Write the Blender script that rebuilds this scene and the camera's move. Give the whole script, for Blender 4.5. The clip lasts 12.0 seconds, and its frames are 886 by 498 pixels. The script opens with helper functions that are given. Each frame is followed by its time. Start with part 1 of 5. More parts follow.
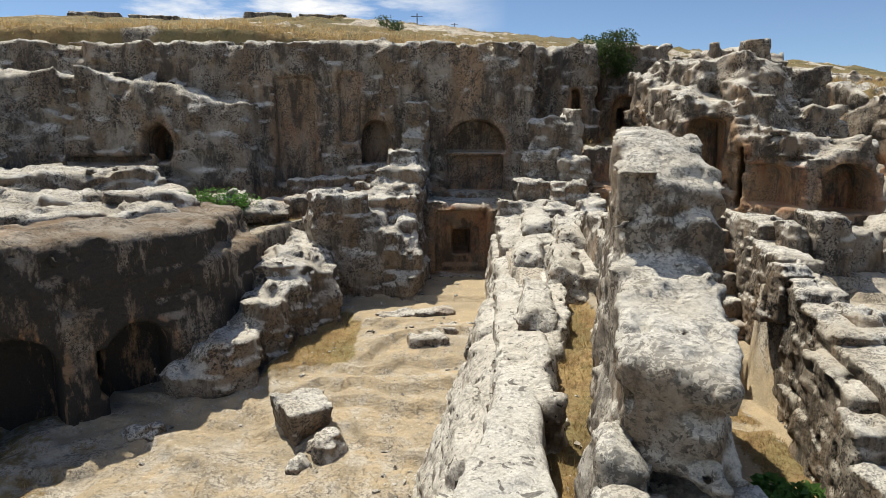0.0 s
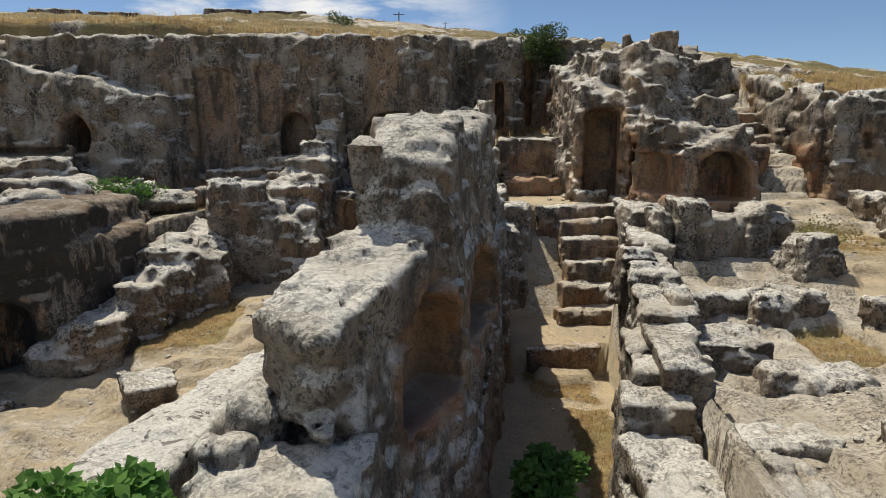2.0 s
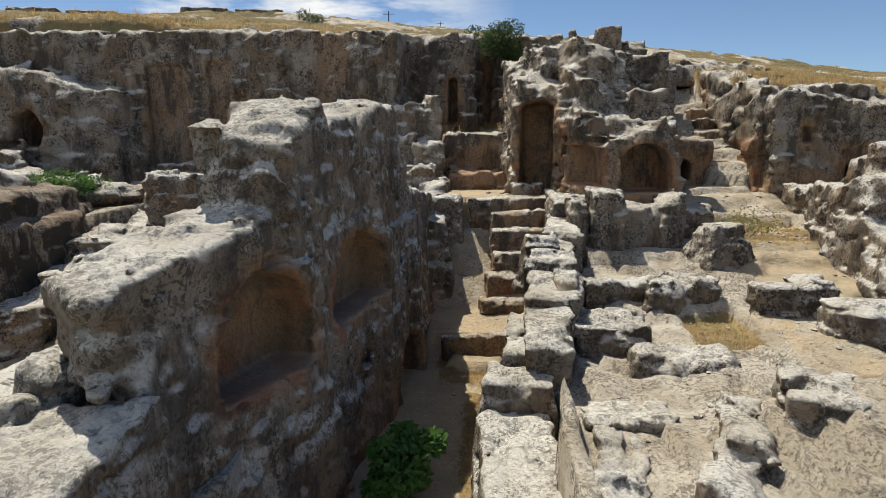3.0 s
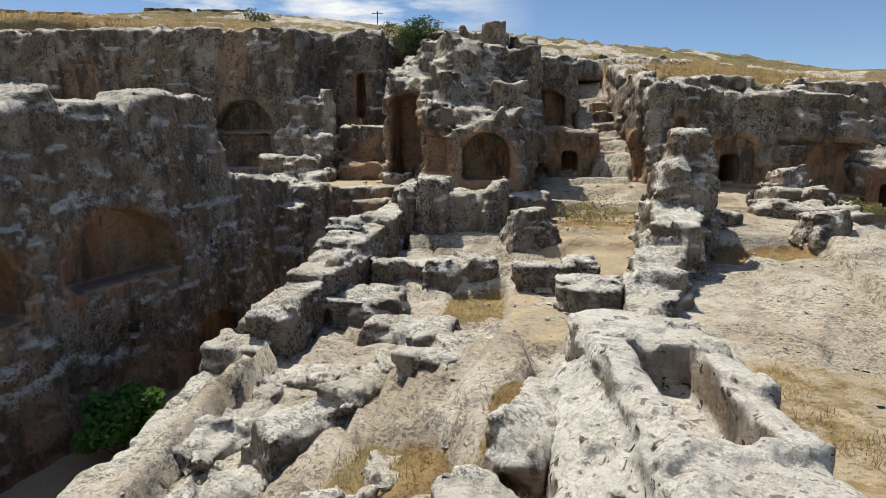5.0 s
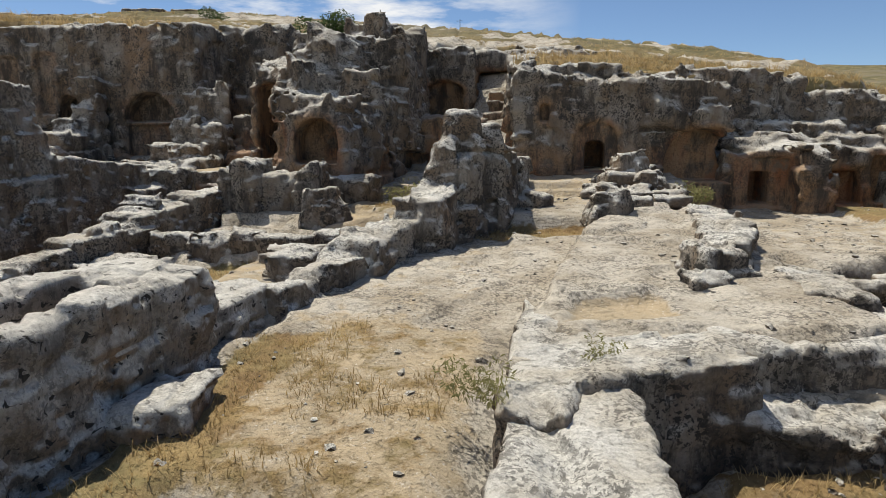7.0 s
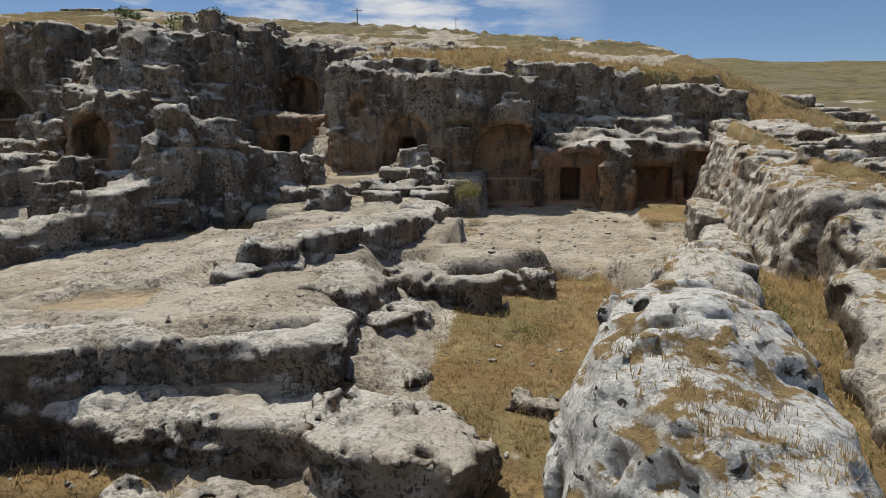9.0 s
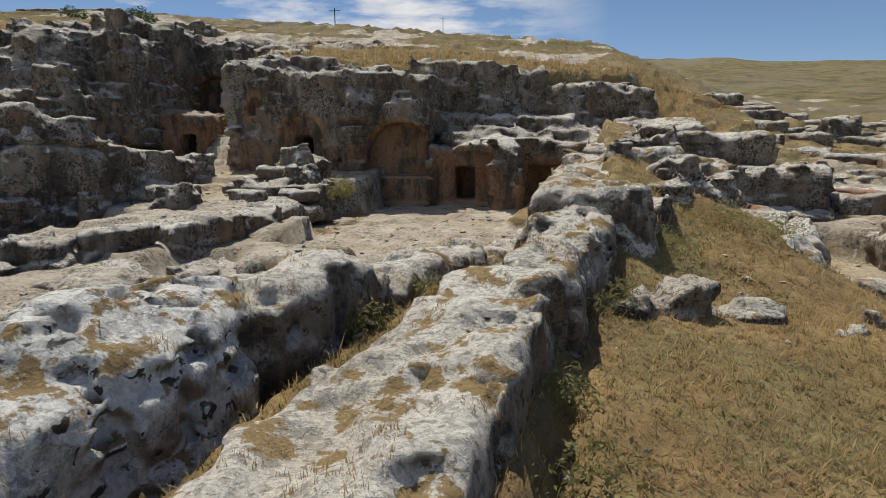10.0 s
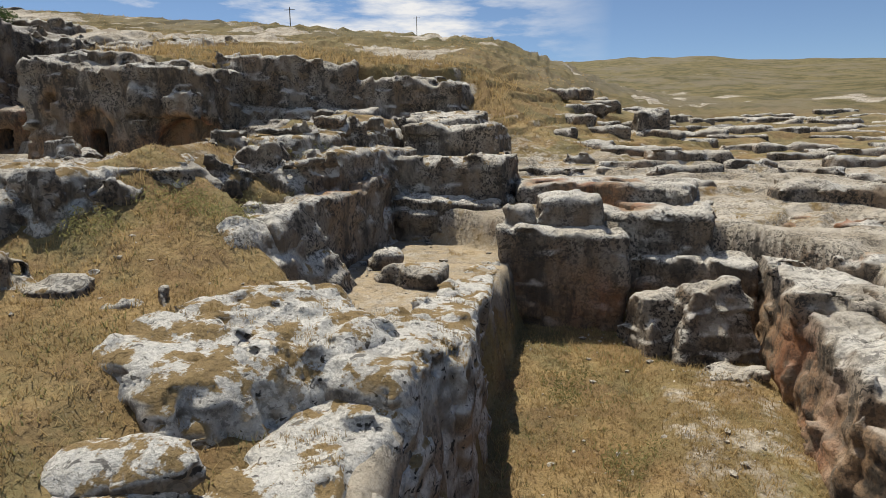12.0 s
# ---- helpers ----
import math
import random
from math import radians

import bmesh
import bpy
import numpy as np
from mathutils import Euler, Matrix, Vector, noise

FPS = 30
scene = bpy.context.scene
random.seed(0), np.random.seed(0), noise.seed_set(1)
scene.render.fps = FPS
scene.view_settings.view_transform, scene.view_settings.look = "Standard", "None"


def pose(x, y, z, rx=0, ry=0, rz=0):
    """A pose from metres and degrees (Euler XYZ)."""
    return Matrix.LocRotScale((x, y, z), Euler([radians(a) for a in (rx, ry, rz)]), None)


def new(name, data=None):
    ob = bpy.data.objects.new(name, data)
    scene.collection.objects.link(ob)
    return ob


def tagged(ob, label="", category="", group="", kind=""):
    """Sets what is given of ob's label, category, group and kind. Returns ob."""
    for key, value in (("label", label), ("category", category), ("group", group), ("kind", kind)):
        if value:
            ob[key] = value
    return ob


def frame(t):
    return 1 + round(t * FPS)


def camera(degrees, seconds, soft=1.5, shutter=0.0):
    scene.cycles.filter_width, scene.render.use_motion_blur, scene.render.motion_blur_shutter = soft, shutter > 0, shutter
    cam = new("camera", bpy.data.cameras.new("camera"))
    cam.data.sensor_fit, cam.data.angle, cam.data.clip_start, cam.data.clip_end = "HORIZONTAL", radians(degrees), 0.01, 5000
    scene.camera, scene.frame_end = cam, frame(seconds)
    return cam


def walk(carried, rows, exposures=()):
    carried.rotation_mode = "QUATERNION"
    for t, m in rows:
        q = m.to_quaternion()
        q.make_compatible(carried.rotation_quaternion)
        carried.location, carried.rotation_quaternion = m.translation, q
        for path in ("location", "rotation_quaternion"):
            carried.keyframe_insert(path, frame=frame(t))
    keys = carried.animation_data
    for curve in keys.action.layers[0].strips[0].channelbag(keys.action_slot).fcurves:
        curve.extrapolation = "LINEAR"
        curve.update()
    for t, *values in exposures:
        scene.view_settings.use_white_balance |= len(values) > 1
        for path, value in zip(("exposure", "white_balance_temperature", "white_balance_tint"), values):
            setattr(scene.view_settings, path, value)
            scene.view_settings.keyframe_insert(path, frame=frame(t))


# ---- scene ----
cam = camera(72.7, 12.0, soft=0.6)
METRES, EYE, TILT, LEAN, TURN = 46.0, 8.0, -10.0, 0.0, 0.0
ROWS = [
    (0.0, 0.0, 0.0, 0.0, 0.0, 0.0, -0.0),
    (0.5, 0.0185, -0.0017, -0.0023, -0.07, -0.02, -0.0),
    (1.0, 0.0418, -0.0037, -0.0049, -0.05, -0.03, 0.04),
    (1.5, 0.0655, -0.0055, -0.007, -0.04, -0.04, 0.02),
    (2.0, 0.0941, -0.0077, -0.0102, 0.38, -0.02, -0.04),
    (2.5, 0.1224, -0.0102, -0.0137, 0.59, 0.0, -0.12),
    (3.0, 0.154, -0.0138, -0.018, 0.7, 0.05, -0.13),
    (5.0, 0.2931, -0.0298, -0.0292, 2.59, 0.03, -0.36),
    (5.5, 0.3324, -0.0333, -0.0316, 3.34, 0.01, -0.44),
    (6.0, 0.3778, -0.0358, -0.0359, 4.59, 0.0, -0.59),
    (6.5, 0.4223, -0.0363, -0.0402, 5.6, 0.01, -0.77),
    (8.5, 0.6261, -0.0151, -0.044, 8.36, -0.21, -1.26),
    (9.0, 0.6799, -0.0052, -0.0415, 8.72, -0.21, -1.31),
    (9.5, 0.7293, 0.0046, -0.0391, 8.76, -0.22, -1.26),
    (10.0, 0.7822, 0.0141, -0.0401, 8.89, -0.19, -1.26),
    (10.5, 0.8322, 0.0213, -0.0429, 9.01, -0.22, -1.15),
    (11.0, 0.8868, 0.0298, -0.0462, 9.12, -0.18, -1.16),
    (11.5, 0.9362, 0.0365, -0.0466, 9.13, -0.2, -1.18),
    (12.0, 0.9896, 0.0433, -0.0426, 9.2, -0.21, -1.17),
]
walk(cam, [(t, pose(0, 0, EYE, TILT, LEAN, TURN) @ pose(METRES * x, METRES * y, METRES * z, 90 + pitch, roll, yaw)) for t, x, y, z, yaw, pitch, roll in ROWS],
     [(0.0, 0.22, 7000, 9), (2.0, -0.01, 7000, 9), (3.2, 0.10, 6950, 9), (6.5, 0.09, 6800, 9), (8.5, -0.32, 6800, 10), (10.0, -0.24, 6850, 10), (12.0, -0.06, 6950, 10)])

# ---- light ----
world = bpy.data.worlds.new("sky")
scene.world = world
world.use_nodes = True
SUN_AZ, SUN_EL = -36.0, 63.0      # degrees from +y towards +x, above the horizon


def build_sky():
    nt = world.node_tree
    nt.nodes.clear()
    out = nt.nodes.new("ShaderNodeOutputWorld")
    bg = nt.nodes.new("ShaderNodeBackground")
    sky = nt.nodes.new("ShaderNodeTexSky")
    sky.sky_type = "NISHITA"
    sky.sun_disc = False
    sky.sun_elevation = radians(SUN_EL)
    sky.sun_rotation = radians(SUN_AZ)
    sky.altitude = 2500
    sky.dust_density = 0.05
    sky.ozone_density = 5.0
    # thin fair-weather clouds low in the sky, as the film shows them
    co = nt.nodes.new("ShaderNodeTexCoord")
    sc = nt.nodes.new("ShaderNodeMapping")
    sc.inputs["Scale"].default_value = (1.0, 1.0, 4.5)
    sc.inputs["Location"].default_value = (0.9, 0.35, 0.10)
    n1 = nt.nodes.new("ShaderNodeTexNoise")
    n1.inputs["Scale"].default_value = 3.2
    n1.inputs["Detail"].default_value = 7
    n1.inputs["Roughness"].default_value = 0.58
    ramp = nt.nodes.new("ShaderNodeMapRange")
    ramp.inputs["From Min"].default_value = 0.45
    ramp.inputs["From Max"].default_value = 0.57
    mix = nt.nodes.new("ShaderNodeMix")
    mix.data_type = "RGBA"
    mix.inputs["B"].default_value = (8.2, 8.5, 9.0, 1)
    nt.links.new(co.outputs["Generated"], sc.inputs["Vector"])
    nt.links.new(sc.outputs[0], n1.inputs["Vector"])
    nt.links.new(n1.outputs["Fac"], ramp.inputs["Value"])
    # they stand in one part of the sky only
    sep = nt.nodes.new("ShaderNodeSeparateXYZ")
    side = nt.nodes.new("ShaderNodeMapRange")
    side.inputs["From Min"].default_value, side.inputs["From Max"].default_value = 0.10, -0.12
    both = nt.nodes.new("ShaderNodeMath")
    both.operation = "MULTIPLY"
    nt.links.new(co.outputs["Generated"], sep.inputs[0])
    nt.links.new(sep.outputs["X"], side.inputs["Value"])
    nt.links.new(ramp.outputs[0], both.inputs[0])
    nt.links.new(side.outputs[0], both.inputs[1])
    nt.links.new(both.outputs[0], mix.inputs["Factor"])
    nt.links.new(sky.outputs[0], mix.inputs["A"])
    nt.links.new(mix.outputs["Result"], bg.inputs["Color"])
    bg.inputs["Strength"].default_value = 0.105
    nt.links.new(bg.outputs[0], out.inputs[0])


build_sky()
sun = new("sun", bpy.data.lights.new("sun", "SUN"))
sun.data.energy, sun.data.angle, sun.data.color = 5.0, radians(0.5), (0.98, 0.945, 0.845)
_d = Vector((math.sin(radians(SUN_AZ)) * math.cos(radians(SUN_EL)), math.cos(radians(SUN_AZ)) * math.cos(radians(SUN_EL)), math.sin(radians(SUN_EL))))
sun.rotation_euler = _d.to_track_quat("Z", "Y").to_euler()

# ---- noise and fields ----
LAT = np.random.RandomState(7).rand(64, 64, 64).astype(np.float32) * 2 - 1
FLAT = LAT.ravel()


def vnoise(x, y, z):
    """Smooth value noise of arrays, -1 to 1."""
    xi, yi, zi = np.floor(x), np.floor(y), np.floor(z)
    u, v, w = x - xi, y - yi, z - zi
    u, v, w = u * u * (3 - 2 * u), v * v * (3 - 2 * v), w * w * (3 - 2 * w)
    a, b, c = xi.astype(np.int32) & 63, yi.astype(np.int32) & 63, zi.astype(np.int32) & 63
    a, a1 = a << 12, ((a + 1) & 63) << 12
    b, b1 = b << 6, ((b + 1) & 63) << 6
    c1 = (c + 1) & 63

    def along(p):
        q0, q1 = FLAT.take(a + p), FLAT.take(a1 + p)
        return q0 + (q1 - q0) * u
    l0, l1, h0, h1 = along(b + c), along(b1 + c), along(b + c1), along(b1 + c1)
    l0 += (l1 - l0) * v
    h0 += (h1 - h0) * v
    return l0 + (h0 - l0) * w


def fbm(x, y, z, size, octaves=3):
    s, a, t = 0, 1.0, 0.0
    for k in range(octaves):
        f = 2.03 ** k / size
        s = s + a * vnoise(x * f + 11.3 * k, y * f + 5.7 * k, z * f + 3.1 * k)
        t += a
        a *= 0.5
    return s / t


def step01(x, a, b):
    t = np.clip((x - a) / (b - a), 0, 1)
    return t * t * (3 - 2 * t)


def smax(a, b, k):
    h = np.maximum(k - np.abs(a - b), 0) / k
    return np.maximum(a, b) + h * h * k * 0.25


def smin(a, b, k):
    return -smax(-a, -b, k)


# ---- solids (signed distances) ----
def prism(poly, z0, z1, gx=0.0, gy=0.0, lean=0.08, k=0.07):
    """A convex plan (counter-clockwise) from z0 up to z1 at the plan's middle, the top sloping by gx, gy, the sides spreading downwards by lean."""
    px, py = [p[0] for p in poly], [p[1] for p in poly]
    cx, cy = sum(px) / len(px), sum(py) / len(py)
    area = sum(px[i - 1] * py[i] - px[i] * py[i - 1] for i in range(len(poly)))
    pts = list(poly) if area > 0 else list(poly)[::-1]
    m = lean * max(z1 - z0, 0) + 0.8
    slope = abs(gx) * (max(px) - min(px)) / 2 + abs(gy) * (max(py) - min(py)) / 2
    box = (min(px) - m, max(px) + m, min(py) - m, max(py) + m, z0 - 0.3, z1 + slope + 0.8)

    def field(x, y, z):
        top = z1 + gx * (x - cx) + gy * (y - cy)
        d = (z - top) / math.sqrt(1 + gx * gx + gy * gy)
        side = None
        for i in range(len(pts)):
            (ax, ay), (bx, by) = pts[i - 1], pts[i]
            ex, ey = bx - ax, by - ay
            n = math.hypot(ex, ey)
            e = ((x - ax) * ey - (y - ay) * ex) / n
            side = e if side is None else smax(side, e, k)
        d = smax(d, side - lean * np.maximum(z1 - z, 0), k)
        return np.maximum(d, z0 - z)
    return field, box


def block(x, y, w, l, z0, z1, yaw=0.0, gx=0.0, gy=0.0, lean=0.08, k=0.07):
    """A prism with a rectangular plan: middle, width, length, turned by yaw degrees."""
    c, s = math.cos(radians(yaw)), math.sin(radians(yaw))
    return prism([(x + c * a - s * b, y + s * a + c * b) for a, b in ((-w / 2, -l / 2), (w / 2, -l / 2), (w / 2, l / 2), (-w / 2, l / 2))], z0, z1, gx, gy, lean, k)


def dome(x, y, z, rx, ry, rz, yaw=0.0):
    """A boulder: an ellipsoid."""
    c, s = math.cos(radians(yaw)), math.sin(radians(yaw))
    m = max(rx, ry) + 0.6

    def field(px, py, pz):
        a, b = (px - x) * c + (py - y) * s, -(px - x) * s + (py - y) * c
        q = np.sqrt((a / rx) ** 2 + (b / ry) ** 2 + ((pz - z) / rz) ** 2)
        return (q - 1) * min(rx, ry, rz)
    return field, (x - m, x + m, y - m, y + m, z - rz - 0.6, z + rz + 0.6)


def arch(x, y, z, yaw, w, h, depth, rise=None, front=1.2):
    """A cut into a wall: the sill's middle on the wall's face, going inwards along +y turned by yaw; rise: height of the arched part (0: flat)."""
    c, s = math.cos(radians(yaw)), math.sin(radians(yaw))
    rise = w / 2 if rise is None else rise

    def field(px, py, pz):
        u = (px - x) * c + (py - y) * s
        v = -(px - x) * s + (py - y) * c
        spring = z + h - rise
        if rise > 0.01:
            up = np.maximum(pz - spring, 0) * (w / 2 / rise)
            side = np.hypot(u, up) - w / 2
        else:
            side = np.maximum(np.abs(u) - w / 2, pz - (z + h))
        return np.maximum(np.maximum(side, z - pz), np.maximum(v - depth, -v - front))
    return field, None


# ---- surfaces from fields ----
def mesh_data(name, verts, quads, smooth=True):
    me = bpy.data.meshes.new(name)
    me.vertices.add(len(verts))
    me.vertices.foreach_set("co", np.ascontiguousarray(verts, dtype=np.float32).ravel())
    me.loops.add(quads.size)
    me.loops.foreach_set("vertex_index", np.ascontiguousarray(quads, dtype=np.int32).ravel())
    me.polygons.add(len(quads))
    me.polygons.foreach_set("loop_start", np.arange(0, quads.size, quads.shape[1], dtype=np.int32))
    me.polygons.foreach_set("use_smooth", np.full(len(quads), smooth))
    me.update(calc_edges=True)
    return me


def add_value(me, name, values):
    at = me.attributes.new(name, "FLOAT", "POINT")
    at.data.foreach_set("value", np.ascontiguousarray(values, dtype=np.float32))


def surface(d, origin, h):
    """Surface nets: the zero surface of the field d on a grid of spacing h."""
    n = d < 0
    total = np.zeros(tuple(v - 1 for v in d.shape), np.int8)
    corners = [(i, j, k) for i in (0, 1) for j in (0, 1) for k in (0, 1)]
    nx, ny, nz = d.shape
    for i, j, k in corners:
        total += n[i:nx - 1 + i, j:ny - 1 + j, k:nz - 1 + k]
    idx = np.argwhere((total > 0) & (total < 8))
    vals = [d[idx[:, 0] + i, idx[:, 1] + j, idx[:, 2] + k] for i, j, k in corners]
    pos, cnt = np.zeros((len(idx), 3), np.float32), np.zeros(len(idx), np.float32)
    for a in range(8):
        for b in range(a + 1, 8):
            ca, cb = np.array(corners[a]), np.array(corners[b])
            if np.abs(ca - cb).sum() != 1:
                continue
            cross = (vals[a] < 0) != (vals[b] < 0)
            t = np.where(cross, vals[a] / np.where(cross, vals[a] - vals[b], 1), 0)
            pos += cross[:, None] * (ca + t[:, None] * (cb - ca))
            cnt += cross
    verts = np.array(origin) + h * (idx + pos / cnt[:, None])
    ids = np.full(total.shape, -1, np.int32)
    ids[idx[:, 0], idx[:, 1], idx[:, 2]] = np.arange(len(idx))
    quads = []
    for ax in range(3):
        sl0, sl1 = [slice(None)] * 3, [slice(None)] * 3
        sl0[ax], sl1[ax] = slice(0, -1), slice(1, None)
        e = np.argwhere(n[tuple(sl0)] != n[tuple(sl1)])
        b, c = (ax + 1) % 3, (ax + 2) % 3
        e = e[(e[:, b] > 0) & (e[:, c] > 0) & (e[:, b] < d.shape[b] - 1) & (e[:, c] < d.shape[c] - 1)]
        flip = n[e[:, 0], e[:, 1], e[:, 2]]

        def cell(db, dc):
            q = e.copy()
            q[:, b] += db
            q[:, c] += dc
            return ids[q[:, 0], q[:, 1], q[:, 2]]
        q = np.stack([cell(-1, -1), cell(0, -1), cell(0, 0), cell(-1, 0)], 1)
        q[~flip] = q[~flip][:, ::-1]
        quads.append(q)
    return verts, np.concatenate(quads)


def cells(x, y, z):
    """A value for each cell of a grid, constant within the cell."""
    return LAT[np.floor(x).astype(np.int32) & 63, np.floor(y).astype(np.int32) & 63, np.floor(z).astype(np.int32) & 63]


def facets(x, y, z, drop, tilt):
    """Broken faces: each cell is set back by its own amount and slopes its own way."""
    xi, yi, zi = np.floor(x), np.floor(y), np.floor(z)
    k = ((xi.astype(np.int32) & 63) << 12) + ((yi.astype(np.int32) & 63) << 6) + (zi.astype(np.int32) & 63)
    e = drop * FLAT.take(k)
    for n, c in ((1371, x - xi), (50023, y - yi), (90011, z - zi)):
        e += tilt * FLAT.take((k + n) & 262143) * (c - 0.5)
    return e


def weather(x, y, z, rough, strata, pits):
    """How much weathering has taken off the rock: broken chunks, bedding, cracks and solution pits."""
    wx, wy, wz = 0.24 * vnoise(x / 1.3, y / 1.3, z / 1.3), 0.24 * vnoise(x / 1.3 + 9, y / 1.3, z / 1.3 + 4), 0.16 * vnoise(x / 1.7, y / 1.7 + 33, z / 1.1)
    e = rough * facets((x + wx + 0.5 * y) / 1.15, (y + wy - 0.4 * x) / 1.15, (z + wz) / 0.75, 0.085, 0.17)
    e += rough * facets((x + wx - 0.3 * y) / 0.52 + 7, (y + wy + 0.5 * x) / 0.52, (z + wz) / 0.36 + 5, 0.038, 0.085)
    e += rough * 0.018 * cells((x + 0.5 * wx + 0.6 * y) / 0.2 + 3, (y + wy - 0.5 * x) / 0.2, (z + wz + 0.2 * x) / 0.16 + 9)
    e += 0.16 * rough * np.abs(fbm(x + 70, y, 1.3 * z, 0.85, 3)) - 0.03 * rough
    e += 0.15 * rough * vnoise(x / 2.1, y / 2.1, z / 2.1) + 0.05 * rough * fbm(x + 40, y, z, 0.34, 3)
    e += strata * 0.034 * cells(0.2 * x, 0.2 * y + wx, (z + wz * 1.5) / 0.26)
    e += pits * 0.06 * step01(fbm(x + 20, y, z, 0.30, 2), 0.22, 0.42)
    crack = np.abs(vnoise(x / 2.3 + 50, y / 2.3, z / 4.0))
    e += 0.15 * rough * (1 - step01(crack, 0.0, 0.07))
    return e


def finer(d):
    """The same field on a grid of half the spacing."""
    for a in range(3):
        n = list(d.shape)
        n[a] = 2 * n[a] - 1
        o = np.empty(n, np.float32)
        ev, od, lo, hi = ([slice(None)] * 3 for _ in range(4))
        ev[a], od[a], lo[a], hi[a] = slice(0, None, 2), slice(1, None, 2), slice(0, -1), slice(1, None)
        o[tuple(ev)] = d
        o[tuple(od)] = 0.5 * (d[tuple(lo)] + d[tuple(hi)])
        d = o
    return d


def whole(quads, n, least=150):
    """Which faces belong to a piece of some size: crumbs are left away."""
    lab = np.arange(n)
    for _ in range(60):
        low = lab[quads].min(1)
        nxt = lab.copy()
        np.minimum.at(nxt, quads.ravel(), np.repeat(low, quads.shape[1]))
        nxt = nxt[nxt]
        if (nxt == lab).all():
            break
        lab = nxt
    count = np.bincount(lab[quads[:, 0]], minlength=n)
    return count[lab[quads[:, 0]]] >= least


def rock(name, solids, cuts=(), h=0.12, rough=1.0, join=0.12, strata=1.0, pits=1.0, floor=None, fresh=1.0, warm=None, tuft=0.0, white=0.0, stain=0.0):
    """A mass of rock: the joined solids, weathered, less the clean cuts. floor: leaves away what lies below that height."""
    h = 1.18 * h
    boxes = np.array([b for _, b in solids])
    lo, hi = boxes[:, ::2].min(0), boxes[:, 1::2].max(0)
    if floor is not None:
        lo[2] = max(lo[2], floor)
    half = np.maximum(np.ceil((hi - lo) / (2 * h)).astype(int) + 1, 4)
    big = [(lo[i] + 2 * h * np.arange(half[i])).astype(np.float32) for i in range(3)]
    d = np.full(half, 1.5, np.float32)
    for f, b in solids:
        s = [slice(max(0, int((b[2 * i] - lo[i]) / (2 * h))), max(0, int((b[2 * i + 1] - lo[i]) / (2 * h)) + 2)) for i in range(3)]
        x, y, z = np.meshgrid(big[0][s[0]], big[1][s[1]], big[2][s[2]], indexing="ij", sparse=True)
        d[tuple(s)] = smin(d[tuple(s)], f(x, y, z).astype(np.float32), join)
    d = finer(d)
    shape = d.shape
    ax = [(lo[i] + h * np.arange(shape[i])).astype(np.float32) for i in range(3)]
    i, j, k = np.nonzero(np.abs(d) < 0.46)
    x, y, z = ax[0][i], ax[1][j], ax[2][k]
    dn = d[i, j, k] + weather(x, y, z, rough, strata, pits)
    for f, _ in cuts:
        dn = np.maximum(dn, -(f(x, y, z) + 0.03 * fbm(x, y, z, 0.5, 2)))
    d[i, j, k] = dn
    if cuts:
        i, j, k = np.nonzero(d < -0.4)
        x, y, z = ax[0][i], ax[1][j], ax[2][k]
        v = d[i, j, k]
        for f, _ in cuts:
            v = np.maximum(v, -f(x, y, z))
        d[i, j, k] = v
    for a in range(3):
        s = [slice(None)] * 3
        for end in (0, -1):
            s[a] = end
            d[tuple(s)] = np.maximum(d[tuple(s)], 0.5 * h)
    verts, quads = surface(d, lo, h)
    # what lies in the ground is left away
    buried = verts[:, 2] < ground_height(verts[:, 0], verts[:, 1]) - 0.15
    quads = quads[~buried[quads].all(1)]
    quads = quads[whole(quads, len(verts))]
    used = np.unique(quads)
    order = np.zeros(len(verts), np.int64)
    order[used] = np.arange(len(used))
    verts, quads = verts[used], order[quads]
    me = mesh_data(name, verts, quads)
    val = np.zeros(len(verts), np.float32)
    if cuts:
        vx, vy, vz = verts.T
        for f, _ in cuts:
            c = f(vx, vy, vz)
            val = np.maximum(val, 1 - step01(np.abs(c), 0.10, 0.42))
    val = val * fresh
    if warm is not None:
        vx, vy, vz = verts.T
        val = np.maximum(val, 0.9 * step01(warm - vz + 0.9 * fbm(vx, vy, vz, 1.6, 3), -0.5, 0.6))
    add_value(me, "cut", val)
    add_value(me, "tuft", val * 0 + tuft)
    add_value(me, "white", val * 0 + white)
    add_value(me, "stain", val * 0 + stain)
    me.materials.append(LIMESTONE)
    return new(name, me)

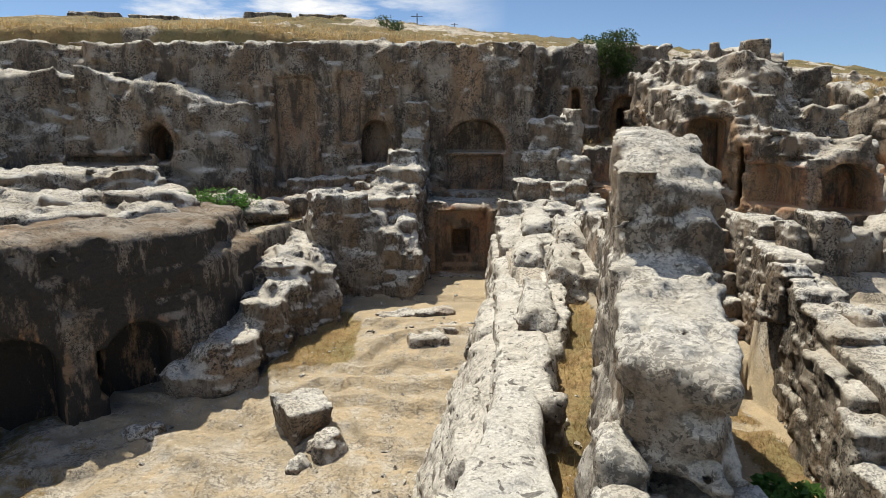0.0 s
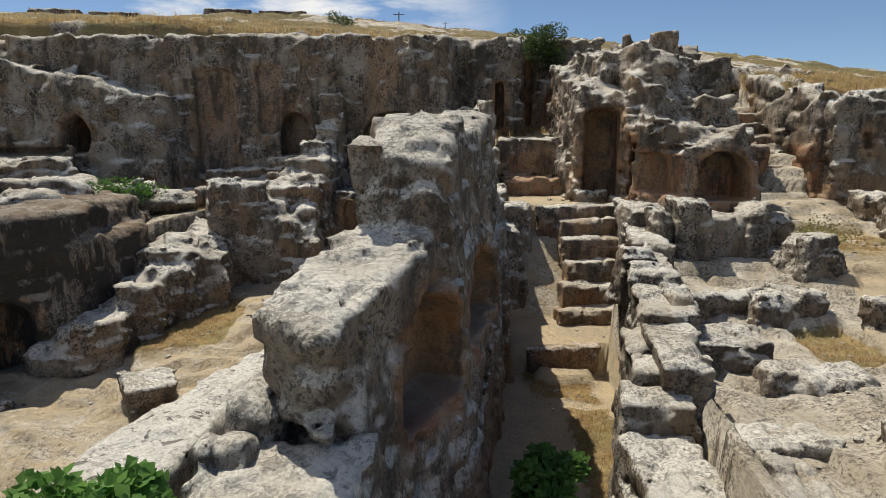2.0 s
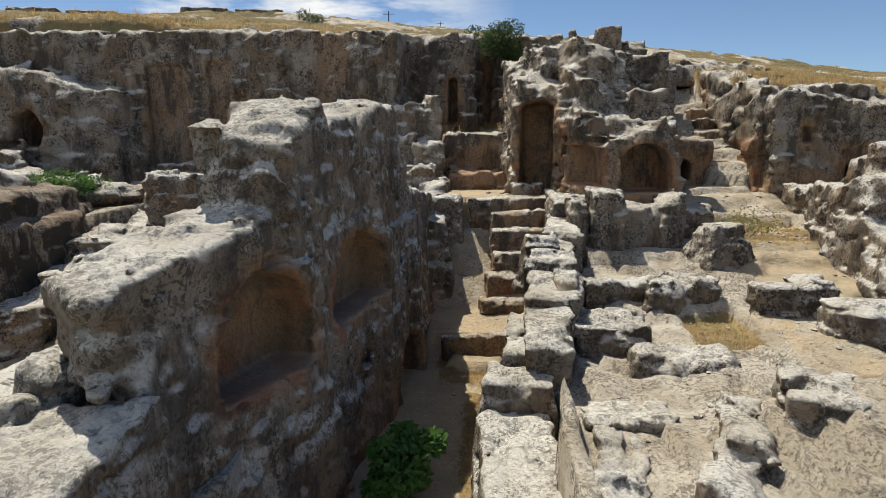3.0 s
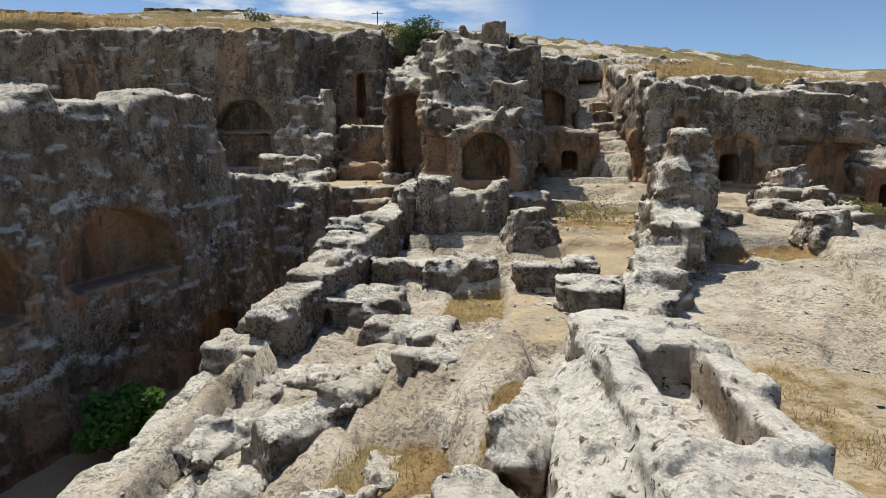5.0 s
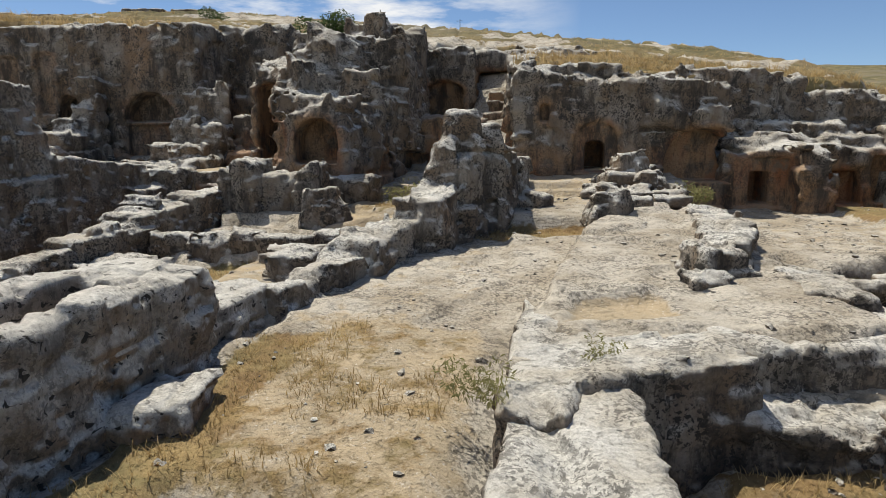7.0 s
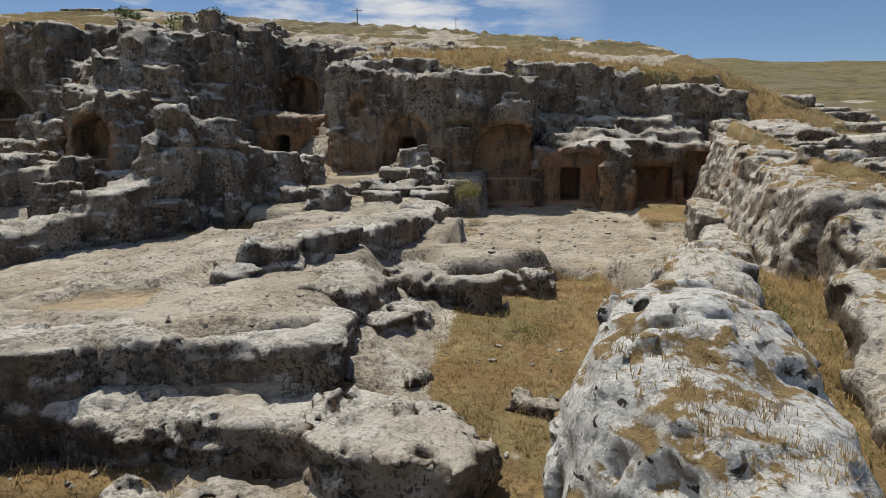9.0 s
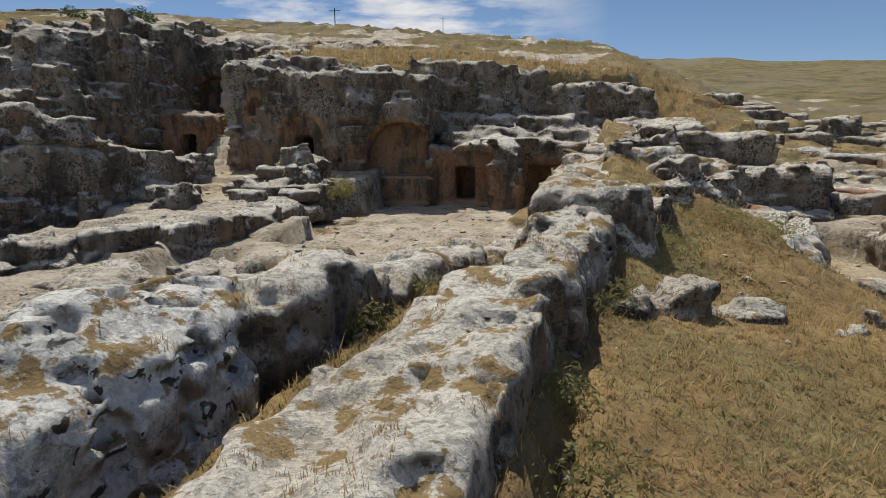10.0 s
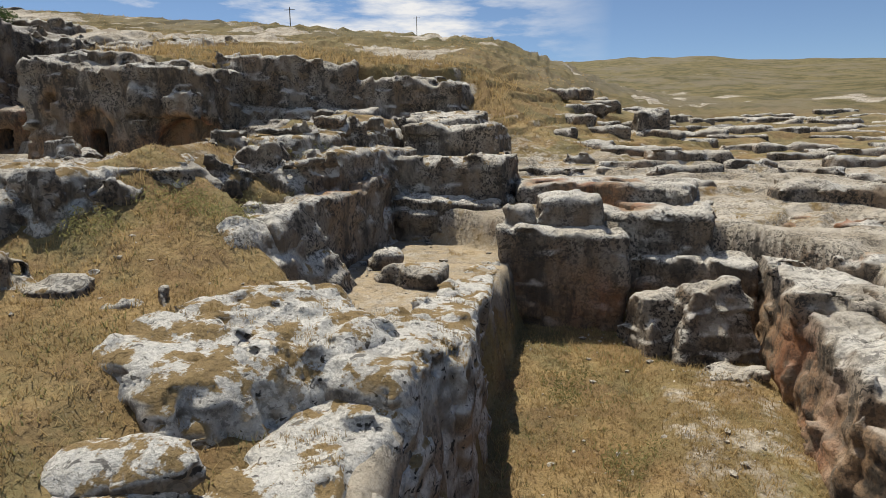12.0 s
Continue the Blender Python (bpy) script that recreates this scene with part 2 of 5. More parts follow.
# ---- materials ----
class Nodes:
    """Short hand for a material's node tree."""

    def __init__(self, name, rough=0.9):
        self.m = bpy.data.materials.new(name)
        self.m.use_nodes = True
        self.t = self.m.node_tree
        self.b = self.t.nodes["Principled BSDF"]
        self.b.inputs["Roughness"].default_value = rough
        self.b.inputs["Specular IOR Level"].default_value = 0.2
        geo = self.t.nodes.new("ShaderNodeNewGeometry")
        self.pos, self.nor, self.geo = geo.outputs["Position"], geo.outputs["Normal"], geo

    def put(self, sock, v):
        if isinstance(v, bpy.types.NodeSocket):
            self.t.links.new(v, sock)
        else:
            sock.default_value = v

    def noise(self, size, detail=4, rough=0.55, stretch=(1, 1, 1), shift=0.0, distort=0.0):
        mp = self.t.nodes.new("ShaderNodeMapping")
        mp.inputs["Scale"].default_value = stretch
        mp.inputs["Location"].default_value = (shift, shift * 0.7, shift * 0.3)
        self.t.links.new(self.pos, mp.inputs["Vector"])
        n = self.t.nodes.new("ShaderNodeTexNoise")
        n.inputs["Scale"].default_value = 1 / size
        n.inputs["Detail"].default_value = detail
        n.inputs["Roughness"].default_value = rough
        n.inputs["Distortion"].default_value = distort
        self.t.links.new(mp.outputs[0], n.inputs["Vector"])
        return n.outputs["Fac"]

    def ramp(self, v, a, b, c=0.0, d=1.0):
        n = self.t.nodes.new("ShaderNodeMapRange")
        n.interpolation_type = "SMOOTHSTEP"
        self.put(n.inputs["Value"], v)
        for key, x in (("From Min", a), ("From Max", b), ("To Min", c), ("To Max", d)):
            self.put(n.inputs[key], x)
        return n.outputs[0]

    def mix(self, f, a, b):
        n = self.t.nodes.new("ShaderNodeMix")
        n.data_type = "RGBA"
        self.put(n.inputs["Factor"], f)
        self.put(n.inputs["A"], a)
        self.put(n.inputs["B"], b)
        return n.outputs["Result"]

    def math(self, op, a, b=0.0):
        n = self.t.nodes.new("ShaderNodeMath")
        n.operation = op
        self.put(n.inputs[0], a)
        self.put(n.inputs[1], b)
        return n.outputs[0]

    def attr(self, name):
        n = self.t.nodes.new("ShaderNodeAttribute")
        n.attribute_name = name
        return n.outputs["Fac"]

    def up(self):
        n = self.t.nodes.new("ShaderNodeSeparateXYZ")
        self.t.links.new(self.nor, n.inputs[0])
        return n.outputs["Z"]

    def bump(self, height, strength, distance, before=None):
        n = self.t.nodes.new("ShaderNodeBump")
        n.inputs["Strength"].default_value = strength
        n.inputs["Distance"].default_value = distance
        self.put(n.inputs["Height"], height)
        if before is not None:
            self.t.links.new(before, n.inputs["Normal"])
        return n.outputs[0]

    def done(self, colour, normal=None):
        self.put(self.b.inputs["Base Color"], colour)
        if normal is not None:
            self.t.links.new(normal, self.b.inputs["Normal"])
        return self.m


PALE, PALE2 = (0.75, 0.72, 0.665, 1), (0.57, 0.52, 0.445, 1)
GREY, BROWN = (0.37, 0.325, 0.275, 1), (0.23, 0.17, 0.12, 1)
LICHEN, OCHRE, RUST = (0.055, 0.05, 0.045, 1), (0.43, 0.26, 0.14, 1), (0.38, 0.145, 0.06, 1)
SAND, SAND2 = (0.50, 0.395, 0.265, 1), (0.40, 0.33, 0.235, 1)
STRAW, STRAW2, HERB = (0.40, 0.295, 0.145, 1), (0.26, 0.175, 0.09, 1), (0.18, 0.175, 0.085, 1)


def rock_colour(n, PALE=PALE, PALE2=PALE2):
    """Weathered limestone: tops paler by bleaching and by light from above put into the colour, grey-brown on the
    sides, lichen spots, ochre where it was cut.
    """
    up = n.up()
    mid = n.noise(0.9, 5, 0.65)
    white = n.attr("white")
    # upward faces go paler: rain bleaching, plus light from above painted in
    bleach_and_light = n.ramp(n.math("ADD", n.math("ADD", up, n.math("MULTIPLY", white, 0.35)), n.math("MULTIPLY", n.math("SUBTRACT", mid, 0.5), 1.1)), 0.2, 0.72)
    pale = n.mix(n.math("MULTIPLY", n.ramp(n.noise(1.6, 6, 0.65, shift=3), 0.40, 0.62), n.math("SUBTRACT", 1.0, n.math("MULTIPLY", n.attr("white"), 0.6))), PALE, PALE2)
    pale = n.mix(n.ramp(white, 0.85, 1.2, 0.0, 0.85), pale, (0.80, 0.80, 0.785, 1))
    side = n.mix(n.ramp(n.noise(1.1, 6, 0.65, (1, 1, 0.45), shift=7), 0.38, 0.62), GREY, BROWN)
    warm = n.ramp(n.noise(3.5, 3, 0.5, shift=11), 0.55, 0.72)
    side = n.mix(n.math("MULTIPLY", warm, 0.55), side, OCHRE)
    col = n.mix(bleach_and_light, side, pale)
    cut = n.attr("cut")
    fresh = n.mix(n.ramp(n.noise(1.4, 4, 0.6, (1, 1, 0.4), shift=29), 0.45, 0.68), OCHRE, RUST)
    fresh = n.mix(n.ramp(n.noise(0.7, 5, 0.6, shift=31), 0.48, 0.66), fresh, BROWN)
    col = n.mix(n.math("MULTIPLY", cut, 0.8), col, fresh)
    fine = n.ramp(n.noise(0.075, 4, 0.65, shift=5, distort=0.4), 0.525, 0.55)
    coarse = n.ramp(n.noise(0.34, 6, 0.75, shift=15, distort=0.3), 0.55, 0.585)
    patch = n.ramp(n.noise(1.0, 5, 0.7, shift=17), 0.38, 0.56)
    spots = n.math("MULTIPLY", n.math("MAXIMUM", fine, coarse), patch)
    spots = n.math("MULTIPLY", spots, n.ramp(white, 0.0, 1.0, 1.0, 0.45))
    pits = n.ramp(n.noise(0.17, 3, 0.55, (1, 1, 1.3), shift=101, distort=0.6), 0.60, 0.66)
    spots = n.math("MAXIMUM", spots, n.math("MULTIPLY", pits, n.ramp(white, 0.1, 0.8, 0.25, 1.2)))
    col = n.mix(n.math("MULTIPLY", spots, n.math("SUBTRACT", n.ramp(up, 0.2, 0.9, 0.97, 0.62), n.math("MULTIPLY", cut, 0.5))), col, LICHEN)
    stain = n.ramp(n.math("ADD", n.noise(0.9, 7, 0.75, (1, 1, 0.3), shift=23), n.math("MULTIPLY", n.attr("stain"), 0.1)), 0.47, 0.61)
    sides = n.ramp(up, 0.55, 0.15)
    col = n.mix(n.math("MULTIPLY", n.math("MULTIPLY", stain, sides), n.math("SUBTRACT", 0.75, n.math("MULTIPLY", white, 0.25))), col, LICHEN)
    tuft = n.ramp(n.math("MULTIPLY", n.attr("tuft"), n.noise(0.55, 5, 0.7, shift=71)), 0.53, 0.58)
    col = n.mix(n.math("MULTIPLY", tuft, n.ramp(up, 0.3, 0.6)), col, n.mix(n.noise(0.06, 3, 0.7), STRAW, STRAW2))
    grain = n.ramp(n.noise(0.05, 5, 0.8, shift=37), 0.46, 0.60)
    col = n.mix(n.math("MULTIPLY", grain, 0.2), col, (0.13, 0.11, 0.09, 1))
    return col


def rock_relief(n, scale=1.0):
    a = n.bump(n.noise(0.22, 7, 0.7, (1, 1, 1.6), shift=2), 0.85, 0.15 * scale)
    b = n.bump(n.noise(0.05, 5, 0.75, shift=4), 0.75, 0.033 * scale, a)
    pit = n.ramp(n.noise(0.09, 5, 0.65, shift=8), 0.36, 0.44)
    return n.bump(pit, 0.8, 0.05 * scale, b)


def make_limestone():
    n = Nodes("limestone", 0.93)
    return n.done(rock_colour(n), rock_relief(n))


def make_ground():
    n = Nodes("ground", 0.95)
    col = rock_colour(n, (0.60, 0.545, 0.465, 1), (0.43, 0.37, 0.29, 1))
    sand = n.mix(n.ramp(n.noise(1.2, 5, 0.6, shift=41), 0.35, 0.65), SAND, SAND2)
    pebbles = n.ramp(n.noise(0.07, 4, 0.7, shift=43), 0.58, 0.70)
    sand = n.mix(n.math("MULTIPLY", pebbles, 0.6), sand, PALE)
    edge = n.math("MULTIPLY", n.math("SUBTRACT", n.noise(0.5, 5, 0.65, shift=47), 0.5), 1.1)
    col = n.mix(n.ramp(n.math("ADD", n.attr("sand"), edge), 0.35, 0.65), col, sand)
    dry = n.mix(n.ramp(n.noise(0.9, 5, 0.65, shift=53), 0.38, 0.62), STRAW, STRAW2)
    dry = n.mix(n.math("MULTIPLY", n.ramp(n.noise(1.9, 5, 0.65, shift=59), 0.43, 0.58), 0.6), dry, HERB)
    dry = n.mix(n.math("MULTIPLY", n.ramp(n.noise(0.12, 5, 0.75, shift=61), 0.50, 0.64), 0.55), dry, (0.11, 0.08, 0.045, 1))
    dry = n.mix(n.math("MULTIPLY", n.ramp(n.noise(0.07, 4, 0.7, shift=67), 0.62, 0.70), 0.6), dry, (0.45, 0.39, 0.29, 1))
    big = n.ramp(n.noise(2.6, 4, 0.6, shift=83), 0.42, 0.60)
    dry = n.mix(n.math("MULTIPLY", big, 0.4), dry, (0.25, 0.15, 0.065, 1))
    # scrub and thin grass over stony soil on the hills
    wild = n.mix(n.ramp(n.noise(4.5, 6, 0.7, (1, 1, 2), shift=87), 0.40, 0.60), (0.20, 0.165, 0.08, 1), (0.085, 0.08, 0.036, 1))
    wild = n.mix(n.math("MULTIPLY", n.ramp(n.noise(22.0, 6, 0.7, (1, 0.6, 1), shift=91), 0.48, 0.60), 0.7), wild, (0.20, 0.175, 0.13, 1))
    wild = n.mix(n.math("MULTIPLY", n.ramp(n.noise(1.3, 5, 0.75, shift=97), 0.52, 0.66), 0.55), wild, (0.075, 0.07, 0.035, 1))
    dry = n.mix(n.math("MULTIPLY", n.attr("scrub"), 0.9), dry, wild)
    col = n.mix(n.ramp(n.math("ADD", n.attr("grass"), edge), 0.4, 0.62), col, dry)
    return n.done(col, rock_relief(n, 0.8))


def make_leaf(name, a, b):
    n = Nodes(name, 0.6)
    rnd = n.geo.outputs["Random Per Island"]
    col = n.mix(rnd, a, b)
    col = n.mix(n.math("MULTIPLY", n.ramp(n.noise(1.7, 4, 0.6, shift=83), 0.42, 0.62), 0.5), col, tuple(0.55 * v for v in b[:3]) + (1,))
    thin = n.t.nodes.new("ShaderNodeBsdfTranslucent")
    n.put(thin.inputs["Color"], col)
    both = n.t.nodes.new("ShaderNodeMixShader")
    both.inputs[0].default_value = 0.45
    n.t.links.new(n.b.outputs[0], both.inputs[1])
    n.t.links.new(thin.outputs[0], both.inputs[2])
    n.t.links.new(both.outputs[0], n.t.nodes["Material Output"].inputs[0])
    return n.done(col)


def make_plain(name, a, b, size, rough=0.8):
    n = Nodes(name, rough)
    f = n.noise(size, 5, 0.65)
    return n.done(n.mix(n.ramp(f, 0.35, 0.65), a, b), n.bump(f, 0.4, size * 0.2))


LIMESTONE = make_limestone()
GROUND = make_ground()
DRY_GRASS = make_leaf("dry_grass", (0.56, 0.425, 0.22, 1), (0.40, 0.28, 0.13, 1))
GREEN_HERB = make_leaf("green_herb", (0.22, 0.22, 0.09, 1), (0.36, 0.33, 0.15, 1))
FIG_LEAF = make_leaf("fig_leaf", (0.08, 0.20, 0.045, 1), (0.17, 0.32, 0.085, 1))
SHRUB_LEAF = make_leaf("shrub_leaf", (0.04, 0.07, 0.025, 1), (0.09, 0.13, 0.045, 1))
TWIG = make_plain("twig", (0.16, 0.12, 0.08, 1), (0.10, 0.075, 0.05, 1), 0.05)
POLE = make_plain("pole_wood", (0.12, 0.10, 0.085, 1), (0.07, 0.06, 0.05, 1), 0.3)

# ---- ground ----
def inside(x, y, poly, soft=0.06):
    """1 inside a convex plan, 0 outside."""
    px, py = [p[0] for p in poly], [p[1] for p in poly]
    area = sum(px[i - 1] * py[i] - px[i] * py[i - 1] for i in range(len(poly)))
    pts = list(poly) if area > 0 else list(poly)[::-1]
    d = None
    for i in range(len(pts)):
        (ax, ay), (bx, by) = pts[i - 1], pts[i]
        n = math.hypot(bx - ax, by - ay)
        e = ((x - ax) * (by - ay) - (y - ay) * (bx - ax)) / n
        d = e if d is None else np.maximum(d, e)
    return 1 - step01(d, -soft, soft)


def hill(x, y):
    """The hill above the tombs, and the country behind it."""
    up = np.minimum(y, 62)
    z = 12.9 + 0.215 * (up - 33) - 0.09 * (np.maximum(x, -12) + 1) - 0.05 * np.maximum(y - 66, 0)
    z = z - 0.30 * np.maximum(x - 41, 0)
    valley = 3.6 + 0.12 * (y - 17) + 0.02 * np.maximum(x - 50, 0)
    far = np.where(y > 60, 8.8 + 0.132 * (np.minimum(y, 380) - 60) - 0.05 * np.maximum(y - 390, 0), valley)
    far = far + 2.5 * fbm(x, y, y * 0, 90, 3) * step01(y, 60, 160)
    z = smax(z, np.minimum(far, valley + 400), 2.0)
    return z


def ledges(z, x, y, size, amount, warp=0.25):
    """Breaks a slope into natural bedding steps."""
    q = (z + warp * fbm(x, y, z * 0, 2.2, 3)) / size
    r = np.floor(q) + step01(q - np.floor(q), 0.42, 0.58)
    return z + amount * (r * size - z - warp * fbm(x, y, z * 0, 2.2, 3))

def ground_at(x, y):
    """Height of the ground, with its shares of sand, of dry grass and of hill scrub."""
    w1, w2 = 0.28 * fbm(x, y, x * 0 + 3, 1.4, 3), 0.28 * fbm(x, y, x * 0 + 19, 1.4, 3)
    xw, yw = x + w1, y + w2
    z = 3.0 + 0.11 * (y - 10) + 0 * x
    sand, grass = 0 * z, 0 * z

    def patch(poly, h, s=0.0, g=0.0, soft=0.07):
        nonlocal z, sand, grass
        m = inside(xw, yw, poly, soft)
        z = z * (1 - m) + h * m
        sand = sand * (1 - m) + s * m
        grass = grass * (1 - m) + g * m

    # west court in front of the gabled tomb door
    court = ledges(0.45 + 0.06 * np.maximum(y - 11.5, 0) + 0.16 * np.clip(y - 14, 0, 5.5) * step01(x, -7.5, -3.0), x, y, 0.3, 0.95, 0.5)
    patch([(-26, -8), (2.0, -8), (2.2, 19), (-26, 19)], court, 0.5, 0.08)
    # less sand, more dry grass; its brown also deepens the west wall's shadow
    patch([(-26, -8), (-9.6, -8), (-8.0, 14.6), (-9.0, 17), (-26, 12)], court, 0.3, 0.5, 0.5)
    patch([(-10, 14), (2.0, 14), (2.4, 28), (-5.0, 28), (-9.0, 19)], court, 0.55, 0.08)
    patch([(-5.5, 17), (-2.6, 17.6), (-3.0, 21.5), (-4.6, 21.5)], 1.3 + 0.1 * (y - 17), 0.6, 0.75, 0.3)
    patch([(-1.3, 23.0), (2.0, 22.4), (2.2, 29.9), (-1.3, 29.9)], 2.1 + 0.02 * (y - 24), 0.9, 0.0)
    patch([(-3.2, 20.6), (2.0, 20.0), (2.2, 22.6), (-3.2, 23.2)], 1.9 + 0 * x, 0.85, 0.1)
    # grassy shelf behind the west wall, and steps up to the cliff
    patch([(-34, 17), (-12, 20), (-8.5, 23.6), (-4.2, 24.2), (-3.2, 34), (-34, 34)], 4.5 + 0.10 * (y - 24.5), 0.2, 0.75)
    patch([(-8.0, 28.4), (-1.5, 27.5), (-1.5, 34), (-8.5, 34)], 4.75 + 0.3 * (y - 28.3), 0.65, 0.3)
    # platform over the tomb
    patch([(-1.6, 29.9), (6.6, 29.9), (7.2, 31), (5, 34), (-1.5, 34)], 5.1 + 0.16 * (y - 27), 0.25, 0.0)
    # corridor east of the rock wall
    patch([(3.2, -8), (9.3, -8), (9.4, 11.5), (10.7, 19.0), (4.6, 19.0)], 0.45 + 0 * x, 0.95, 0.0)
    patch([(7.0, 6.0), (8.4, 6.0), (8.7, 15.0), (7.5, 15.0)], 0.52 + 0 * x, 0.4, 0.8, 0.3)
    patch([(6.6, 15.4), (8.6, 15.2), (8.9, 18.7), (6.4, 18.7)], 0.5 + 0 * x, 0.5, 0.7, 0.3)
    patch([(6.9, 16.4), (8.6, 16.5), (8.8, 17.2), (7.0, 17.2)], 0.8 + 0 * x, 0.7, 0.1)
    patch([(6.2, 17.5), (11.2, 17.7), (11.6, 24), (6.2, 24)], 1.35 + 0.05 * (y - 17.5), 0.85, 0.1, 0.05)
    patch([(6.2, 20.2), (11.2, 20.4), (11.6, 24), (6.2, 24)], 1.5 + 0.9 * (y - 20.2), 0.5, 0.0, 0.05)
    patch([(6.2, 23.4), (11.4, 23.6), (11.6, 31), (6.2, 31)], 5.15 + 0 * x, 0.95, 0.05, 0.05)
    patch([(6.9, 28.4), (11.0, 28.4), (11.2, 40), (6.7, 40)], 5.9 + 0 * x, 0.6, 0.1, 0.05)
    patch([(6.7, 30.2), (11.0, 30.2), (13.2, 40), (6.5, 40)], 7.6 + 0.09 * (y - 29.5), 0.7, 0.35, 0.05)
    # crevice with dry grass between the ridge and the tall wall
    patch([(1.3, 6.8), (2.4, 6.8), (4.2, 17.0), (3.0, 17.0)], 3.25 + 0.03 * (y - 9), 0.2, 1.0)
    # broken terraces east of the corridor
    tc = 2.35 + 0.10 * (x - 10.5) + 0.05 * (y - 10) + 0.30 * np.clip(x - 10.2, 0, 4.0) * (1 - step01(y, 8, 10)) * (1 - step01(x, 14.2, 14.9)) + 0.12 * np.maximum(y - 13, 0)
    patch([(8.8, -8), (17.0, -8), (17.2, 18.0), (10.8, 18.0), (9.3, 11.0)], ledges(np.maximum(tc, 1.6), x, y, 0.30, 0.95, 0.6), 0.06, 0.14)
    patch([(11.6, 4.4), (13.6, 4.4), (13.2, 6.0), (12.0, 6.0)], 2.75 + 0 * x, 0.2, 0.85, 0.2)
    patch([(13.2, 2.0), (14.5, 2.0), (14.9, 6.6), (13.9, 6.4)], 3.35 + 0.05 * (y - 4), 0.1, 0.95, 0.2)
    patch([(12.6, 12.2), (14.3, 12.2), (14.4, 14.4), (12.9, 14.4)], 2.75 + 0 * x, 0.3, 0.7, 0.12)
    patch([(14.2, 10.0), (16.0, 10.0), (16.2, 12.4), (14.4, 14.0)], 3.0 + 0.04 * (y - 10), 0.55, 0.05)
    # way up between the two rock walls
    patch([(15.4, 14.6), (18.4, 14.0), (20.4, 22.0), (16.2, 22.0)], ledges(3.35 + 0.15 * (y - 15), x, y, 0.35, 0.9), 0.7, 0.1)
    patch([(16.3, 18.8), (20.0, 18.6), (20.6, 23.5), (16.4, 23.5)], 4.05 + 0 * x, 0.6, 0.5, 0.2)
    patch([(16.6, 22.8), (21.0, 22.8), (21.4, 38), (16.6, 38)], ledges(4.5 + 0.14 * (y - 23), x, y, 0.38, 0.95), 0.45, 0.05)
    patch([(19.5, 28.6), (22.0, 27.6), (22.6, 40), (19.0, 40)], ledges(5.9 + 0.55 * (y - 29) + 0.25 * (x - 19), x, y, 0.5, 0.95), 0.3, 0.0)
    # broad quarry floor
    patch([(16.6, -8), (21.5, -8), (21.5, 12), (23.6, 16), (23.8, 21.0), (20.0, 21.0), (17.2, 11.0)], ledges(2.95 + 0.05 * (y - 7), x, y, 0.16, 0.8, 0.3), 0.35, 0.12)
    patch([(17.0, 4.0), (20.9, 3.0), (21.2, 8.8), (18.2, 9.2)], 2.9 + 0.045 * (y - 7), 0.75, 0.45, 0.5)
    patch([(16.7, 2.0), (17.9, 2.0), (18.1, 8.2), (17.0, 8.2)], 2.86 + 0.05 * (y - 7), 0.2, 0.85, 0.25)
    patch([(20.2, 16.2), (24.0, 16.0), (24.0, 18.3), (20.4, 18.3)], 3.4 + 0 * x, 0.2, 0.85, 0.25)
    patch([(21.2, 20.0), (27.0, 20.6), (27.6, 28.0), (21.2, 28.0)], ledges(4.1 + 0.13 * (y - 20.5), x, y, 0.3, 0.9), 0.55, 0.05)
    # raised floor with its broken front edge
    te = 3.3 + 0.075 * (y - 6.6)
    patch([(21.4, 5.4), (24.5, 6.7), (28.1, 7.5), (28.0, 12.0), (27.4, 18.4), (24.2, 18.9), (22.9, 13.0), (21.5, 9.0)], ledges(te, x, y, 0.22, 0.75, 0.3), 0.25, 0.05, 0.05)
    patch([(21.6, 0.0), (22.7, 0.0), (23.2, 5.6), (21.7, 5.6)], 3.1 + 0 * x, 0.3, 0.05, 0.05)
    patch([(22.5, 7.9), (24.5, 8.4), (24.3, 9.6), (22.7, 9.2)], 3.3 + 0 * x, 0.8, 0.3, 0.15)
    patch([(21.3, 3.2), (26.0, 3.9), (28.8, 4.6), (29.2, 7.4), (24.5, 6.6), (21.8, 5.4)], ledges(1.75 + 0.08 * (x - 25) + 0.12 * (y - 6), x, y, 0.3, 0.85, 0.6), 0.1, 0.45)
    patch([(24.3, 5.2), (26.6, 5.4), (26.4, 6.2), (24.4, 6.0)], 2.0 + 0 * x, 0.2, 0.8, 0.15)
    patch([(21.5, -8), (33.0, -8), (33.0, 4.2), (21.4, 3.4)], 1.35 + 0 * x, 0.2, 0.4)
    # grassy hollow, then the floor before the low tomb
    patch([(28.0, 7.6), (30.0, 7.4), (29.6, 12.0), (28.6, 14.0), (27.5, 13.5)], ledges(3.2 - 0.38 * (x - 27.8), x, y, 0.2, 0.7, 0.5), 0.2, 0.25, 0.3)
    patch([(29.9, 6.2), (33.6, 3.0), (34.6, 10.0), (32.6, 15.2), (29.4, 13.0)], 2.35 + 0.05 * (y - 7), 0.2, 0.8, 0.2)
    patch([(29.0, 12.6), (33.2, 14.4), (36.5, 14.0), (38.6, 29.5), (29.0, 29.5)], ledges(3.05 + 0.02 * (y - 15), x, y, 0.16, 0.85), 0.4, 0.15)
    patch([(27.4, 18.2), (29.2, 17.8), (29.4, 24.6), (27.0, 24.0)], 3.1 + 0 * x, 0.4, 0.45)
    patch([(35.0, 20.6), (38.6, 21.0), (39.2, 26.5), (35.4, 26.0)], 3.5 + 0 * x, 0.4, 0.8, 0.2)
